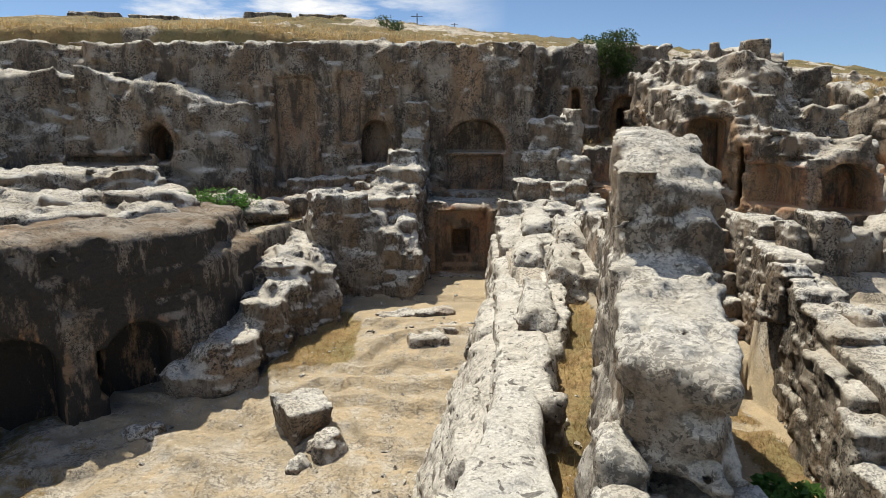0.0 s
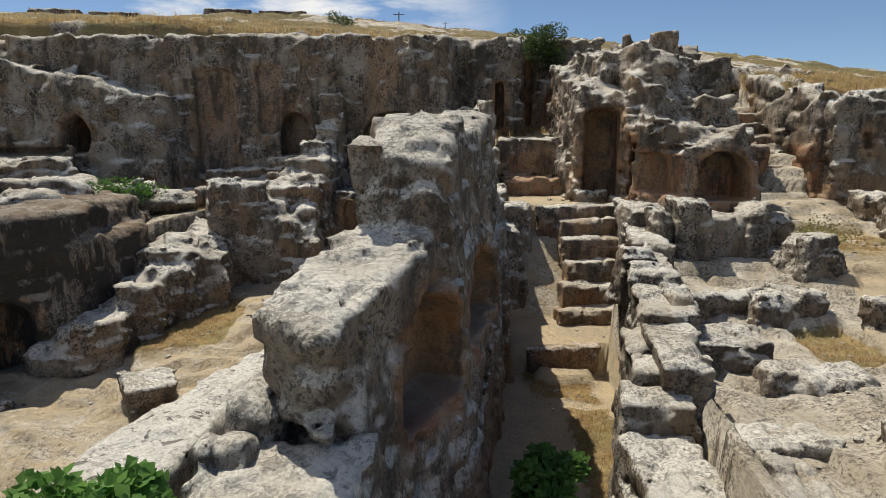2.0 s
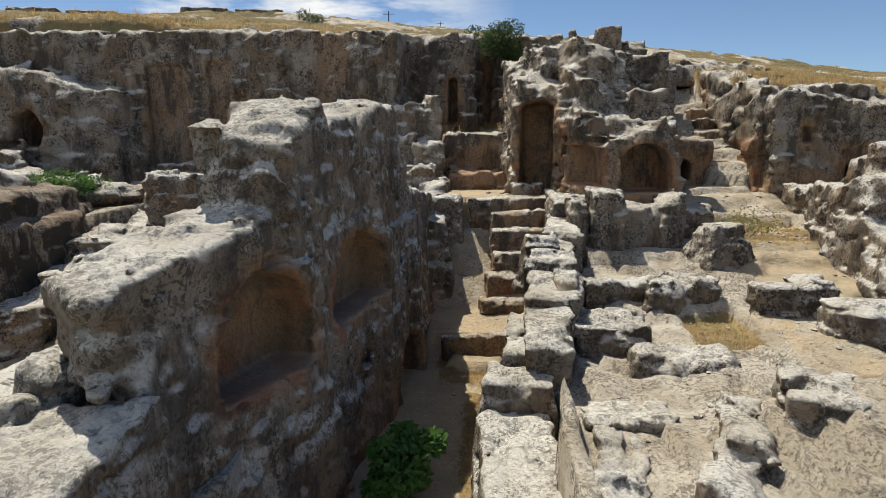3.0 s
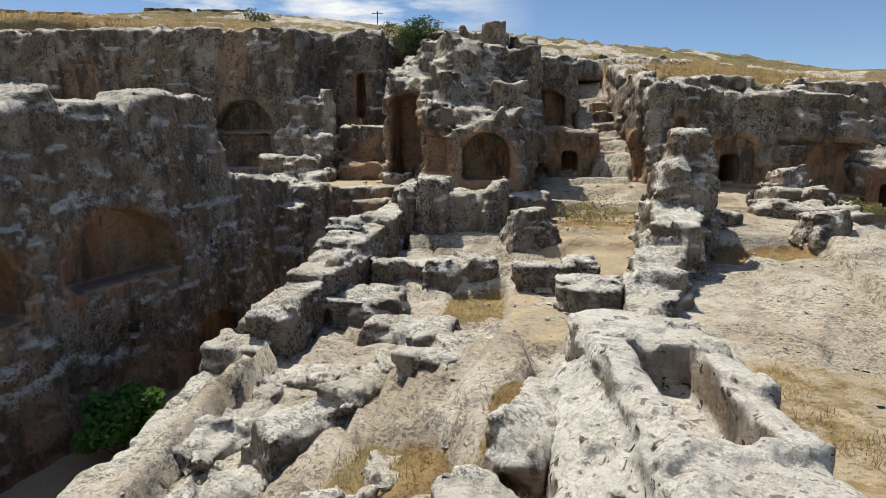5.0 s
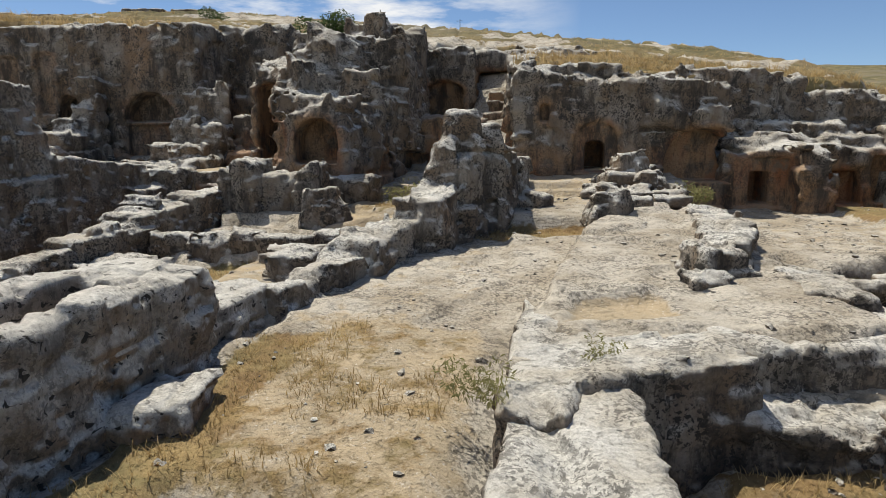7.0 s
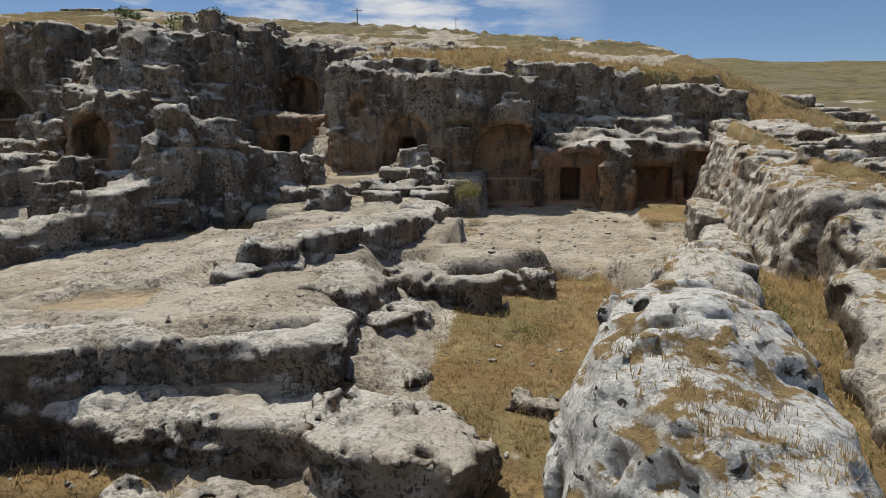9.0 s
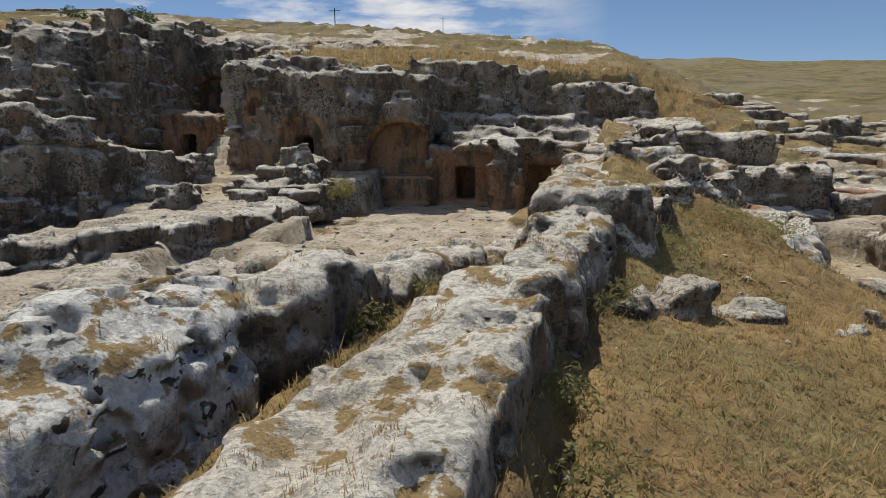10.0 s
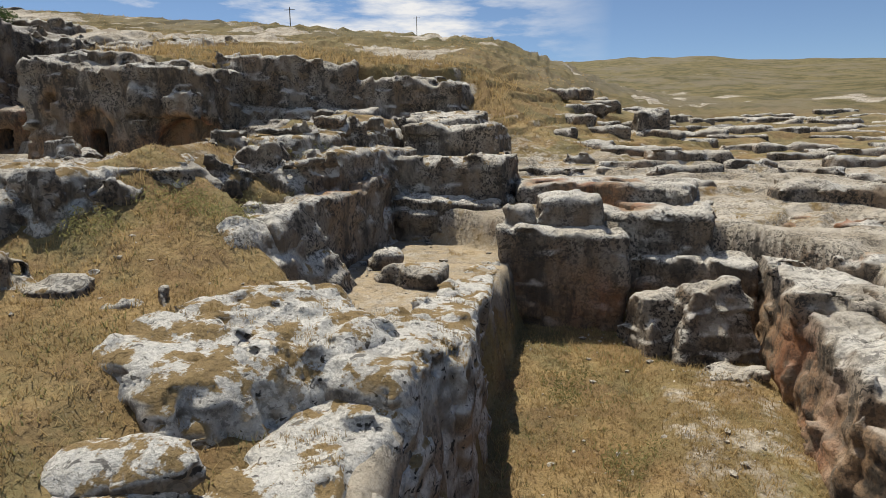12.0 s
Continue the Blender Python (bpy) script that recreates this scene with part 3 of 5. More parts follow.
    # grass between the long rocks, and the grassy slope to the east
    patch([(32.4, -8), (35.6, -8), (37.0, 9.5), (38.0, 16.0), (36.6, 18.0), (33.8, 10.0)], 3.85 + 0.01 * (y - 4) - 0.08 * np.maximum(y - 9, 0), 0.1, 0.95, 0.3)
    slope = 3.55 + 0.12 * (y - 7) - 0.10 * (x - 39) - 0.30 * np.maximum(x - 41.0, 0)
    slope = slope + 0.4 * np.maximum(38.6 - x, 0) * step01(y, 8, 13)
    slope = slope + 0.27 * np.clip(y - 9.3, 0, 3.5) * (1 - step01(x, 40.0, 41.3))
    slope = slope + 0.18 * fbm(x, y, x * 0, 2.5, 3)
    patch([(35.3, -8), (43.0, -8), (44.2, 8.0), (43.6, 9.6), (41.4, 11.2), (40.2, 13.8), (37.4, 14.2), (36.5, 8.0)], slope, 0.05, 0.85, 0.3)
    patch([(37.2, 13.5), (40.4, 13.7), (39.9, 26.0), (38.2, 24.0)], 4.7 + 0.17 * (y - 14) + 0.45 * np.maximum(39.6 - x, 0) + 0.2 * fbm(x, y, x * 0 + 2, 1.2, 3), 0.05, 0.62, 0.3)
    patch([(40.3, 14.0), (41.5, 11.0), (44.5, 10.2), (45.2, 19.2), (41.0, 19.2)], 2.85 + 0.05 * np.minimum(y - 14, 0), 0.55, 0.3, 0.1)
    # excavated pit and the ground on its far side
    patch([(43.2, -8), (52.0, -8), (52.2, 14.0), (50.0, 16.8), (44.6, 16.8), (44.4, 9.0)], 0.7 + 0.07 * (y - 8) + 0.2 * fbm(x, y, x * 0, 1.5, 3), 0.15, 0.85, 0.2)
    patch([(46.6, 7.0), (49.5, 8.0), (49.8, 13.6), (48.0, 14.0)], 1.0 + 0.05 * (y - 8), 0.25, 0.6, 0.4)
    patch([(51.4, -8), (80, -8), (80, 17), (52.4, 17), (51.6, 12.0)], ledges(2.6 + 0.12 * (y - 8) + 0.02 * (x - 50), x, y, 0.3, 0.85), 0.2, 0.35, 0.2)
    patch([(44.4, 17.5), (80, 14), (80, 31), (40.5, 31), (41.2, 19.6)], ledges(3.7 + 0.12 * (y - 17.5), x, y, 0.28, 0.9, 0.4), 0.3, 0.4, 0.15)
    # the hill, behind the cliffs' edge
    edge = np.interp(x, [-60, -30, 4.4, 5.2, 8, 8.6, 12.8, 13.4, 16.2, 16.8, 21.2, 21.6, 31.0, 31.5, 38, 41, 44, 70],
                     [33.0, 33.0, 33.4, 35.0, 35, 40.6, 40.6, 31.5, 31.5, 38.4, 38.4, 29.7, 29.7, 31.6, 33.0, 34.0, 30, 28])
    wide = 0.35 + 5.0 * step01(x, 39.5, 44)
    m = step01((yw - edge) / wide, -1, 1)
    hz = hill(x, y)
    hz = hz + 0.5 * fbm(x, y, x * 0 + 8, 7.0, 4) * step01(y, 28, 40)
    hz = hz + (2.4 * fbm(x, y * 0.7, x * 0 + 12, 34.0, 4) - 1.1 * np.abs(fbm(x, y, x * 0 + 51, 16.0, 3))) * step01(y, 60, 120)
    hz = ledges(hz, x, y, 0.75, 0.55, 0.9)
    out = np.maximum(np.maximum(-30 - x, x - 62), -6 - y)
    m = np.maximum(m, step01(out, 0, 14))
    hz = np.where(y < 20, np.minimum(hz, 6 + 0 * z), hz)
    z = z * (1 - m) + hz * m
    stony = 0.9 * step01(fbm(x, y, x * 0 + 30, 6.0, 4), 0.18, 0.4)
    stony = np.maximum(stony, 0.8 * step01(fbm(x, y * 3, x * 0 + 70, 4.0, 4), 0.25, 0.45))
    stony = stony * (1 - 0.6 * step01(y, 60, 110))
    sand = sand * (1 - m)
    grass = grass * (1 - m) + m * (0.95 - 0.9 * stony)
    z = z + m * 0.35 * stony * np.abs(fbm(x, y, x * 0 + 44, 2.5, 3))
    # small unevenness
    z = z + 0.07 * fbm(x, y, x * 0 + 5, 0.9, 3) + 0.035 * fbm(x, y, x * 0 + 6, 0.28, 2) * (1 - 0.5 * sand)
    grass = grass + 0.18 * fbm(x, y, x * 0 + 60, 1.2, 3)
    return z, sand, grass, m * step01(y, 24, 60)


def spread(a, b, near, outer, grow):
    """Coordinates: even steps from a to b, growing steps out to the distance outer."""
    mid = np.arange(a, b + near / 2, near)
    s, st, side = 0.0, near, []
    while s < outer:
        st = min(st * grow, outer / 12)
        s += st
        side.append(s)
    side = np.array(side)
    return np.concatenate([a - side[::-1], mid, mid[-1] + side])


GRID = {}


def ground_height(x, y):
    """The built ground's height, from its grid."""
    i = np.clip(np.searchsorted(GRID["xs"], x), 1, len(GRID["xs"]) - 1)
    j = np.clip(np.searchsorted(GRID["ys"], y), 1, len(GRID["ys"]) - 1)
    z = GRID["z"]
    return np.minimum(np.minimum(z[i, j], z[i - 1, j]), np.minimum(z[i, j - 1], z[i - 1, j - 1]))


def ground_value(key, x, y):
    i = np.clip(np.searchsorted(GRID["xs"], x), 0, len(GRID["xs"]) - 1)
    j = np.clip(np.searchsorted(GRID["ys"], y), 0, len(GRID["ys"]) - 1)
    return GRID[key][i, j]


def build_ground():
    xs = spread(-14.0, 53.0, 0.13, 2600.0, 1.10)
    ys = spread(2.5, 38.0, 0.13, 2600.0, 1.10)
    x, y = np.meshgrid(xs, ys, indexing="ij")
    z, sand, grass, scrub = ground_at(x.ravel(), y.ravel())
    nx, ny = len(xs), len(ys)
    i, j = np.meshgrid(np.arange(nx - 1), np.arange(ny - 1), indexing="ij")
    a = (i * ny + j).ravel()
    quads = np.stack([a, a + ny, a + ny + 1, a + 1], 1)
    me = mesh_data("ground", np.stack([x.ravel(), y.ravel(), z], 1), quads)
    add_value(me, "sand", sand)
    add_value(me, "grass", grass)
    add_value(me, "scrub", scrub)
    add_value(me, "cut", z * 0)
    add_value(me, "tuft", z * 0)
    add_value(me, "white", z * 0)
    GRID.update(xs=xs, ys=ys, z=z.reshape(nx, ny), grass=grass.reshape(nx, ny))
    me.materials.append(GROUND)
    return tagged(new("ground", me), "rock-cut limestone ground with sand and dry grass", "ground", kind="structure")


build_ground()

# ---- cliffs ----
def cliff(name, label, solids, cuts=(), h=0.16, **more):
    return tagged(rock(name, solids, cuts, h, white=-0.2, **dict(dict(rough=1.15, strata=0.5), **more)), label, "cliff", kind="structure")


cliff("wall_north", "tall grey limestone cliff with arched burial niches",
      [prism([(-34, 30.6), (-2.0, 30.6), (-2.0, 36), (-34, 36)], 3.5, 12.9, lean=0.07),
       prism([(-3, 30.2), (4.4, 30.2), (5.0, 36), (-3, 36)], 3.5, 12.8, lean=0.04),
       prism([(-36, 22.5), (-22, 25.5), (-16.5, 30), (-36, 33)], 3.5, 11.5, gx=-0.03, lean=0.2),
       prism([(-17, 28.6), (-9.6, 29.4), (-8.6, 31), (-17, 31)], 3.5, 10.6, gx=-0.22, lean=0.16),
       block(-11.0, 32.4, 9, 3.0, 10, 12.2, 4), block(1.5, 31.6, 4.5, 2.6, 10, 12.2, -3)],
      [arch(-13.4, 29.6, 7.1, 0, 1.45, 1.75, 1.6), arch(1.6, 30.2, 7.54, 0, 3.0, 1.6, 1.3, 1.4), arch(1.6, 30.1, 5.55, 0, 2.8, 1.8, 0.5, 0),
       arch(-3.3, 30.5, 6.9, 0, 1.5, 2.2, 1.1), arch(-7.3, 30.6, 6.0, 0, 1.9, 5.2, 0.25, 0.3), arch(-4.6, 30.5, 8.0, 0, 1.0, 3.4, 0.2, 0.2),
       arch(-15.6, 28.5, 7.0, 0, 3.6, 0.35, 0.7, 0)], h=0.14, warm=5.9, fresh=0.5)
cliff("wall_northeast", "recessed limestone cliff with a small arched doorway",
      [prism([(4.2, 33.6), (8.4, 33.6), (8.4, 40), (4.2, 40)], 4.5, 13.2, lean=0.04),
       prism([(8.0, 38.2), (14.0, 38.2), (14.0, 42), (8.0, 42)], 6.0, 13.9, lean=0.03),
       prism([(13.0, 30), (15.0, 29), (16.5, 40), (12.6, 40)], 5.0, 12.6, lean=0.05)],
      [arch(11.3, 38.1, 8.6, 0, 1.7, 2.2, 0.5), arch(11.28, 38.5, 8.75, 0, 0.85, 1.45, 2.4, 0.3), arch(7.2, 33.6, 8.3, 0, 0.5, 2.6, 0.9, 0.1),
       arch(9.4, 38.1, 8.6, 0, 0.35, 4.0, 0.5, 0)], h=0.15, warm=8.6)
cliff("buttress", "weathered limestone buttress with carved niches",
      [prism([(11.4, 23.3), (12.1, 22.2), (13.2, 21.9), (15.9, 23.4), (16.3, 27.6), (11.2, 28.0)], 3.0, 8.5, gx=-0.1, gy=0.12, lean=0.03, k=0.1),
       prism([(12.3, 25.4), (13.2, 25.0), (14.4, 26.0), (14.8, 28.4), (12.0, 28.4)], 7.6, 11.4, gx=-0.25, lean=0.34, k=0.3), prism([(11.7, 24.3), (12.6, 23.7), (13.2, 25.6), (12.0, 27)], 7.6, 10.3, gy=0.3, lean=0.14, k=0.2),
       prism([(12.3, 21.4), (13.2, 20.9), (15.1, 20.9), (15.5, 23), (12.3, 23)], 3.5, 7.75, gx=0.4, lean=0.05, k=0.12),
       prism([(9.8, 25.2), (11.6, 24.4), (12.6, 33), (10.0, 33)], 3.0, 10.6, gy=0.22, lean=0.03),
       prism([(11.2, 27.0), (16.4, 26.8), (16.6, 33), (11.0, 33)], 6.0, 11.5, gx=-0.12, gy=0.05, lean=0.1), block(15.0, 24.6, 1.6, 1.2, 7, 9.5, 10)],
      [arch(12.0, 22.1, 5.75, -4, 1.25, 1.5, 1.0, 0.4), arch(14.05, 20.85, 5.55, 0, 1.75, 1.75, 1.4, 0.85), arch(10.7, 24.9, 5.2, -12, 1.35, 3.8, 1.5, 0.25), arch(11.62, 23.6, 5.5, -40, 0.3, 2.4, 1.0, 0.12),
       arch(16.35, 24.6, 5.0, 90, 1.4, 1.2, 0.8, 0.3)], h=0.10, warm=5.4)
cliff("wall_tomb_recess", "limestone recess with a doorway, a niche and a square opening",
      [prism([(15.8, 29.0), (19.9, 28.7), (20.2, 33), (15.8, 33)], 3.5, 7.6, lean=0.02),
       prism([(15.8, 33.5), (19.3, 33.3), (19.3, 40), (15.8, 40)], 5.0, 11.7, lean=0.04),
       prism([(19.0, 35.9), (22.0, 35.9), (22.2, 41), (19.0, 41)], 5.0, 11.9, lean=0.03),
       prism([(21.3, 27.8), (22.6, 27.8), (23.0, 37.5), (21.4, 37.5)], 5.0, 10.9, gy=0.2, lean=0.03),
       prism([(15.6, 30.5), (16.7, 30.5), (16.8, 38.5), (15.4, 38.5)], 5.0, 12.2, lean=0.03),
       block(24.0, 39.4, 4.2, 1.2, 9, 12.4, 4), block(24.2, 38.4, 4.6, 1.4, 9, 12.0, 4), block(23.8, 37.4, 4.0, 1.4, 9, 11.5, 3), block(23.5, 36.2, 3.6, 1.6, 8, 10.9, 3)],
      [arch(18.4, 28.7, 5.45, 0, 0.8, 1.1, 1.8, 0), arch(17.6, 33.4, 7.7, 0, 2.3, 2.1, 0.8, 0.6), arch(20.5, 35.9, 9.25, 0, 2.1, 1.35, 2.2, 0),
       arch(16.9, 28.8, 5.2, 0, 0.7, 0.5, 0.4, 0)], h=0.15, warm=7.6)
cliff("wall_tomb_door", "brown tooled cliff face with a tomb doorway and a wide arch",
      [prism([(21.6, 26.9), (27.0, 26.4), (31.2, 26.4), (31.0, 31.5), (21.5, 31.5)], 2.8, 9.35, gx=-0.09, gy=0.08, lean=0.015),
       block(28.3, 26.5, 1.3, 0.9, 6.9, 8.2, 20, lean=0.2), block(30.3, 26.3, 1.4, 1.0, 6.8, 7.8, -10, lean=0.25), block(24.0, 29.0, 5.0, 2.6, 8, 9.9, 3), block(27.6, 28.6, 2.4, 1.6, 8, 9.4, 8)],
      [arch(25.35, 26.5, 4.95, -3, 1.9, 2.3, 0.35, 0.8), arch(25.35, 26.9, 5.02, -3, 0.9, 1.36, 2.4, 0.15), arch(29.9, 26.35, 4.6, 0, 3.0, 2.3, 1.2, 1.5),
       arch(29.9, 26.35, 3.4, 0, 2.9, 1.25, 0.35, 0), arch(23.0, 26.8, 7.3, -3, 0.45, 0.8, 0.5, 0.2)], h=0.12, warm=6.0)
cliff("wall_low_tomb", "low limestone face with a doorway under bedded slabs",
      [prism([(31.0, 26.9), (34.2, 26.6), (34.4, 33), (31.0, 33)], 2.8, 6.05, gy=0.02, lean=0.0),
       prism([(34.0, 25.7), (35.2, 25.5), (35.2, 33), (34.0, 33)], 2.8, 6.05, lean=0.03),
       prism([(35.0, 27.4), (39.4, 27.2), (40.6, 33), (35.0, 33)], 2.8, 6.2, gy=0.02, lean=0.02),
       prism([(31.2, 28.3), (38.6, 28.2), (39.6, 34), (31.2, 34)], 5.0, 6.6, lean=0.05), prism([(30.8, 29.2), (37.4, 29.4), (38, 34), (30.8, 34)], 5.0, 7.2, lean=0.05),
       prism([(29.6, 29.9), (33.2, 30.0), (36.2, 31.2), (36.2, 36), (29.6, 36)], 5.0, 9.9, gx=-0.06, lean=0.08),
       prism([(35.8, 31.4), (39.0, 31.6), (41.8, 33.6), (41, 37), (35.8, 37)], 5.0, 8.8, lean=0.15), block(40.3, 32.6, 2.0, 1.6, 5, 8.5, 10)],
      [arch(32.75, 26.75, 3.55, 0, 0.85, 1.45, 2.0, 0), arch(32.7, 26.75, 3.4, 0, 2.3, 2.2, 0.25, 0), arch(36.4, 27.3, 3.5, 0, 1.6, 1.5, 1.0, 0), arch(38.3, 27.3, 3.6, 0, 1.2, 2.1, 0.8, 0)], h=0.13, warm=4.9)

# ---- rock masses between the courts ----
def mass(name, label, solids, cuts=(), h=0.10, category="rock formation", **more):
    return tagged(rock(name, solids, cuts, h, **more), label, category)


def stack(name, label, piece, solids, cuts=(), h=0.10, category="rock formation", **more):
    """A rock formation whose broken blocks or beds can be told apart: each is a part."""
    root = tagged(new(name), label, category)
    for s in solids:
        o = rock(piece, [s], cuts, h, **more)
        o.parent = root
    return root


mass("tomb_front", "stone tomb front with a square black doorway under a gabled niche",
     [prism([(-0.9, 26.6), (2.3, 26.6), (2.6, 30.5), (-1.2, 30.5)], 1.2, 5.15, lean=0.0),
      block(0.7, 28.6, 5.0, 3.4, 4, 5.35, 0)],
     [arch(0.8, 26.6, 2.15, 0, 2.3, 2.85, 0.5, 0), arch(0.8, 27.05, 2.5, 0, 1.7, 2.15, 0.25, 0.8), arch(0.8, 27.2, 2.93, 0, 0.8, 1.18, 2.0, 0)], rough=0.7)
mass("stepped_wall", "weathered rock wall cut into rough steps",
     [block(-1.7, 29.0, 1.5, 2.4, 4, 6.9, 0), block(-1.2, 29.5, 0.95, 0.9, 4, 9.9, 0, lean=0.03), block(-1.45, 29.0, 1.0, 0.8, 4, 8.6, 4, lean=0.03), block(-1.8, 28.2, 1.5, 0.9, 4, 7.7, 0),
      block(-2.0, 27.2, 2.0, 1.3, 3, 6.9, 0), block(-2.1, 26.2, 2.2, 1.3, 2, 6.3, 0), block(-2.2, 25.2, 2.2, 1.2, 1, 5.9, 0),
      block(-4.3, 24.4, 2.2, 2.4, 1, 6.1, 20), block(-3.2, 24.6, 1.8, 1.6, 1, 5.4, 0),
      block(-1.5, 24.3, 0.9, 0.7, 1, 5.0), block(-1.45, 23.9, 0.85, 0.6, 1, 4.3), block(-1.4, 23.5, 0.85, 0.6, 1, 3.6), block(-1.4, 23.1, 0.9, 0.6, 1, 2.9),
      block(-2.6, 23.9, 1.6, 1.2, 1, 4.6, -6)], h=0.09, rough=0.8, join=0.25, strata=0.6, white=0.3)
stack("shelf_steps", "warm worn rock steps below the cliff on the west shelf", "ledge",
      [prism([(-8.4, 27.2), (-5.0, 26.6), (-4.2, 28.2), (-8.2, 28.8)], 4, 5.35, gy=0.05, lean=0.1), prism([(-6.6, 28.2), (-2.4, 27.6), (-2.2, 29.0), (-6.6, 29.6)], 4, 5.9, gx=0.04, lean=0.1), prism([(-7.6, 29.3), (-3.0, 28.9), (-2.0, 30.4), (-7.6, 30.9)], 4, 6.4, gx=0.05, lean=0.08),
       prism([(-4.6, 29.6), (-1.8, 29.2), (-1.8, 31), (-4.6, 31)], 4, 6.95, gx=0.05, lean=0.08), block(-6.2, 27.0, 1.6, 0.8, 4, 5.6, -10), block(-3.4, 28.0, 1.4, 0.8, 4, 6.2, -8)], h=0.09, rough=0.7, strata=1.0, warm=5.6, white=0.1)
stack("rock_pinnacle", "stepped rock pier beside the arched recess", "block",
     [block(5.0, 29.8, 1.9, 1.2, 5, 9.2, 0, lean=0.02), block(6.2, 29.5, 0.55, 0.9, 5, 9.4, 0, lean=0.03), block(4.6, 28.8, 1.6, 1.0, 4, 7.6, 0), block(6.0, 28.4, 1.4, 1.4, 4, 7.3, 5),
      block(4.2, 27.6, 1.8, 1.2, 4, 6.3, 0), block(5.6, 27.0, 1.5, 1.5, 4, 6.4, -5), block(3.6, 26.6, 2.2, 1.2, 3, 5.5, 0), block(4.9, 25.4, 1.6, 1.6, 3, 5.4, 10), block(6.3, 26.2, 1.2, 2.2, 3, 5.7, 0)], white=0.4)
mass("wall_west_court", "dark stained rock wall with arched tomb niches",
     [prism([(-26, 7.6), (-16.1, 8.2), (-8.0, 16.5), (-7.0, 17.6), (-7.6, 23), (-10, 23.6), (-26, 22)], -0.5, 5.65, lean=0.03),
      prism([(-8.6, 16.9), (-7.0, 17.4), (-6.4, 20.5), (-8.0, 24.2), (-10, 22)], -0.5, 4.7, gy=0.03, lean=0.06),
      block(-13.5, 15.0, 2.0, 1.4, 3, 5.8, 42), block(-10.4, 17.6, 1.8, 1.4, 3, 5.75, 40)],
     [arch(-8.45, 16.05, 0.35, 45, 1.75, 2.75, 1.2, 0.85), arch(-10.55, 13.95, 0.35, 45, 2.1, 2.9, 1.2, 0.95), arch(-9.4, 15.75, 1.3, 45, 0.36, 1.25, 2.6, 0.05), arch(-13.05, 11.4, 0.35, 45, 2.1, 2.8, 1.2, 0.95)], h=0.12, rough=0.7, warm=1.9, white=-2.2, stain=0.7)
mass("stepped_ledge", "weathered rock ledges stepping up beside the court",
      [prism([(-7.8, 16.6), (-6.3, 16.4), (-5.0, 20.2), (-7.5, 22)], -0.5, 2.6, gy=0.36, lean=0.10), prism([(-6.6, 20.0), (-4.8, 20.6), (-3.7, 24.6), (-6.2, 25.2)], 0, 4.1, gy=0.12, lean=0.07),
       block(-6.3, 17.3, 1.1, 1.5, 0, 2.3, 18), block(-5.8, 18.8, 1.1, 1.3, 0, 3.0, 18), block(-5.3, 20.2, 1.0, 1.1, 0, 3.2, 18), block(-4.5, 21.6, 1.0, 1.4, 0, 3.5, 12), block(-5.6, 21.8, 1.4, 0.8, 2, 4.1, 10),
       block(-7.3, 16.6, 1.0, 0.8, 0, 1.4, 40)], h=0.075, rough=0.9, join=0.4, strata=0.7, white=0.1)
stack("bedded_outcrop", "pale bedded limestone outcrop on the west shelf", "ledge",
     [prism([(-22, 14.0), (-12.0, 17.6), (-9.0, 20.2), (-12, 22), (-22, 21)], 4, 6.0, gx=-0.02, lean=0.35, k=0.05), prism([(-18, 18.0), (-11.5, 19.8), (-9.2, 22.2), (-12, 24), (-18, 22)], 4, 6.25, lean=0.3, k=0.05), prism([(-26, 19.5), (-14, 21.5), (-10.6, 25.5), (-13, 28.5), (-26, 27)], 4, 6.1, lean=0.3), prism([(-26, 21.5), (-15, 23.0), (-12.5, 26.5), (-14, 29), (-26, 28)], 4, 6.9, lean=0.35),
      block(-11.2, 23.4, 2.6, 1.6, 4, 5.6, 20), block(-13.4, 21.4, 2.8, 1.4, 4, 5.7, 15), block(-9.6, 25.6, 2.4, 1.8, 4, 5.9, 25), dome(-8.2, 25.9, 4.9, 1.6, 1.0, 0.7)], h=0.12, strata=1.6)
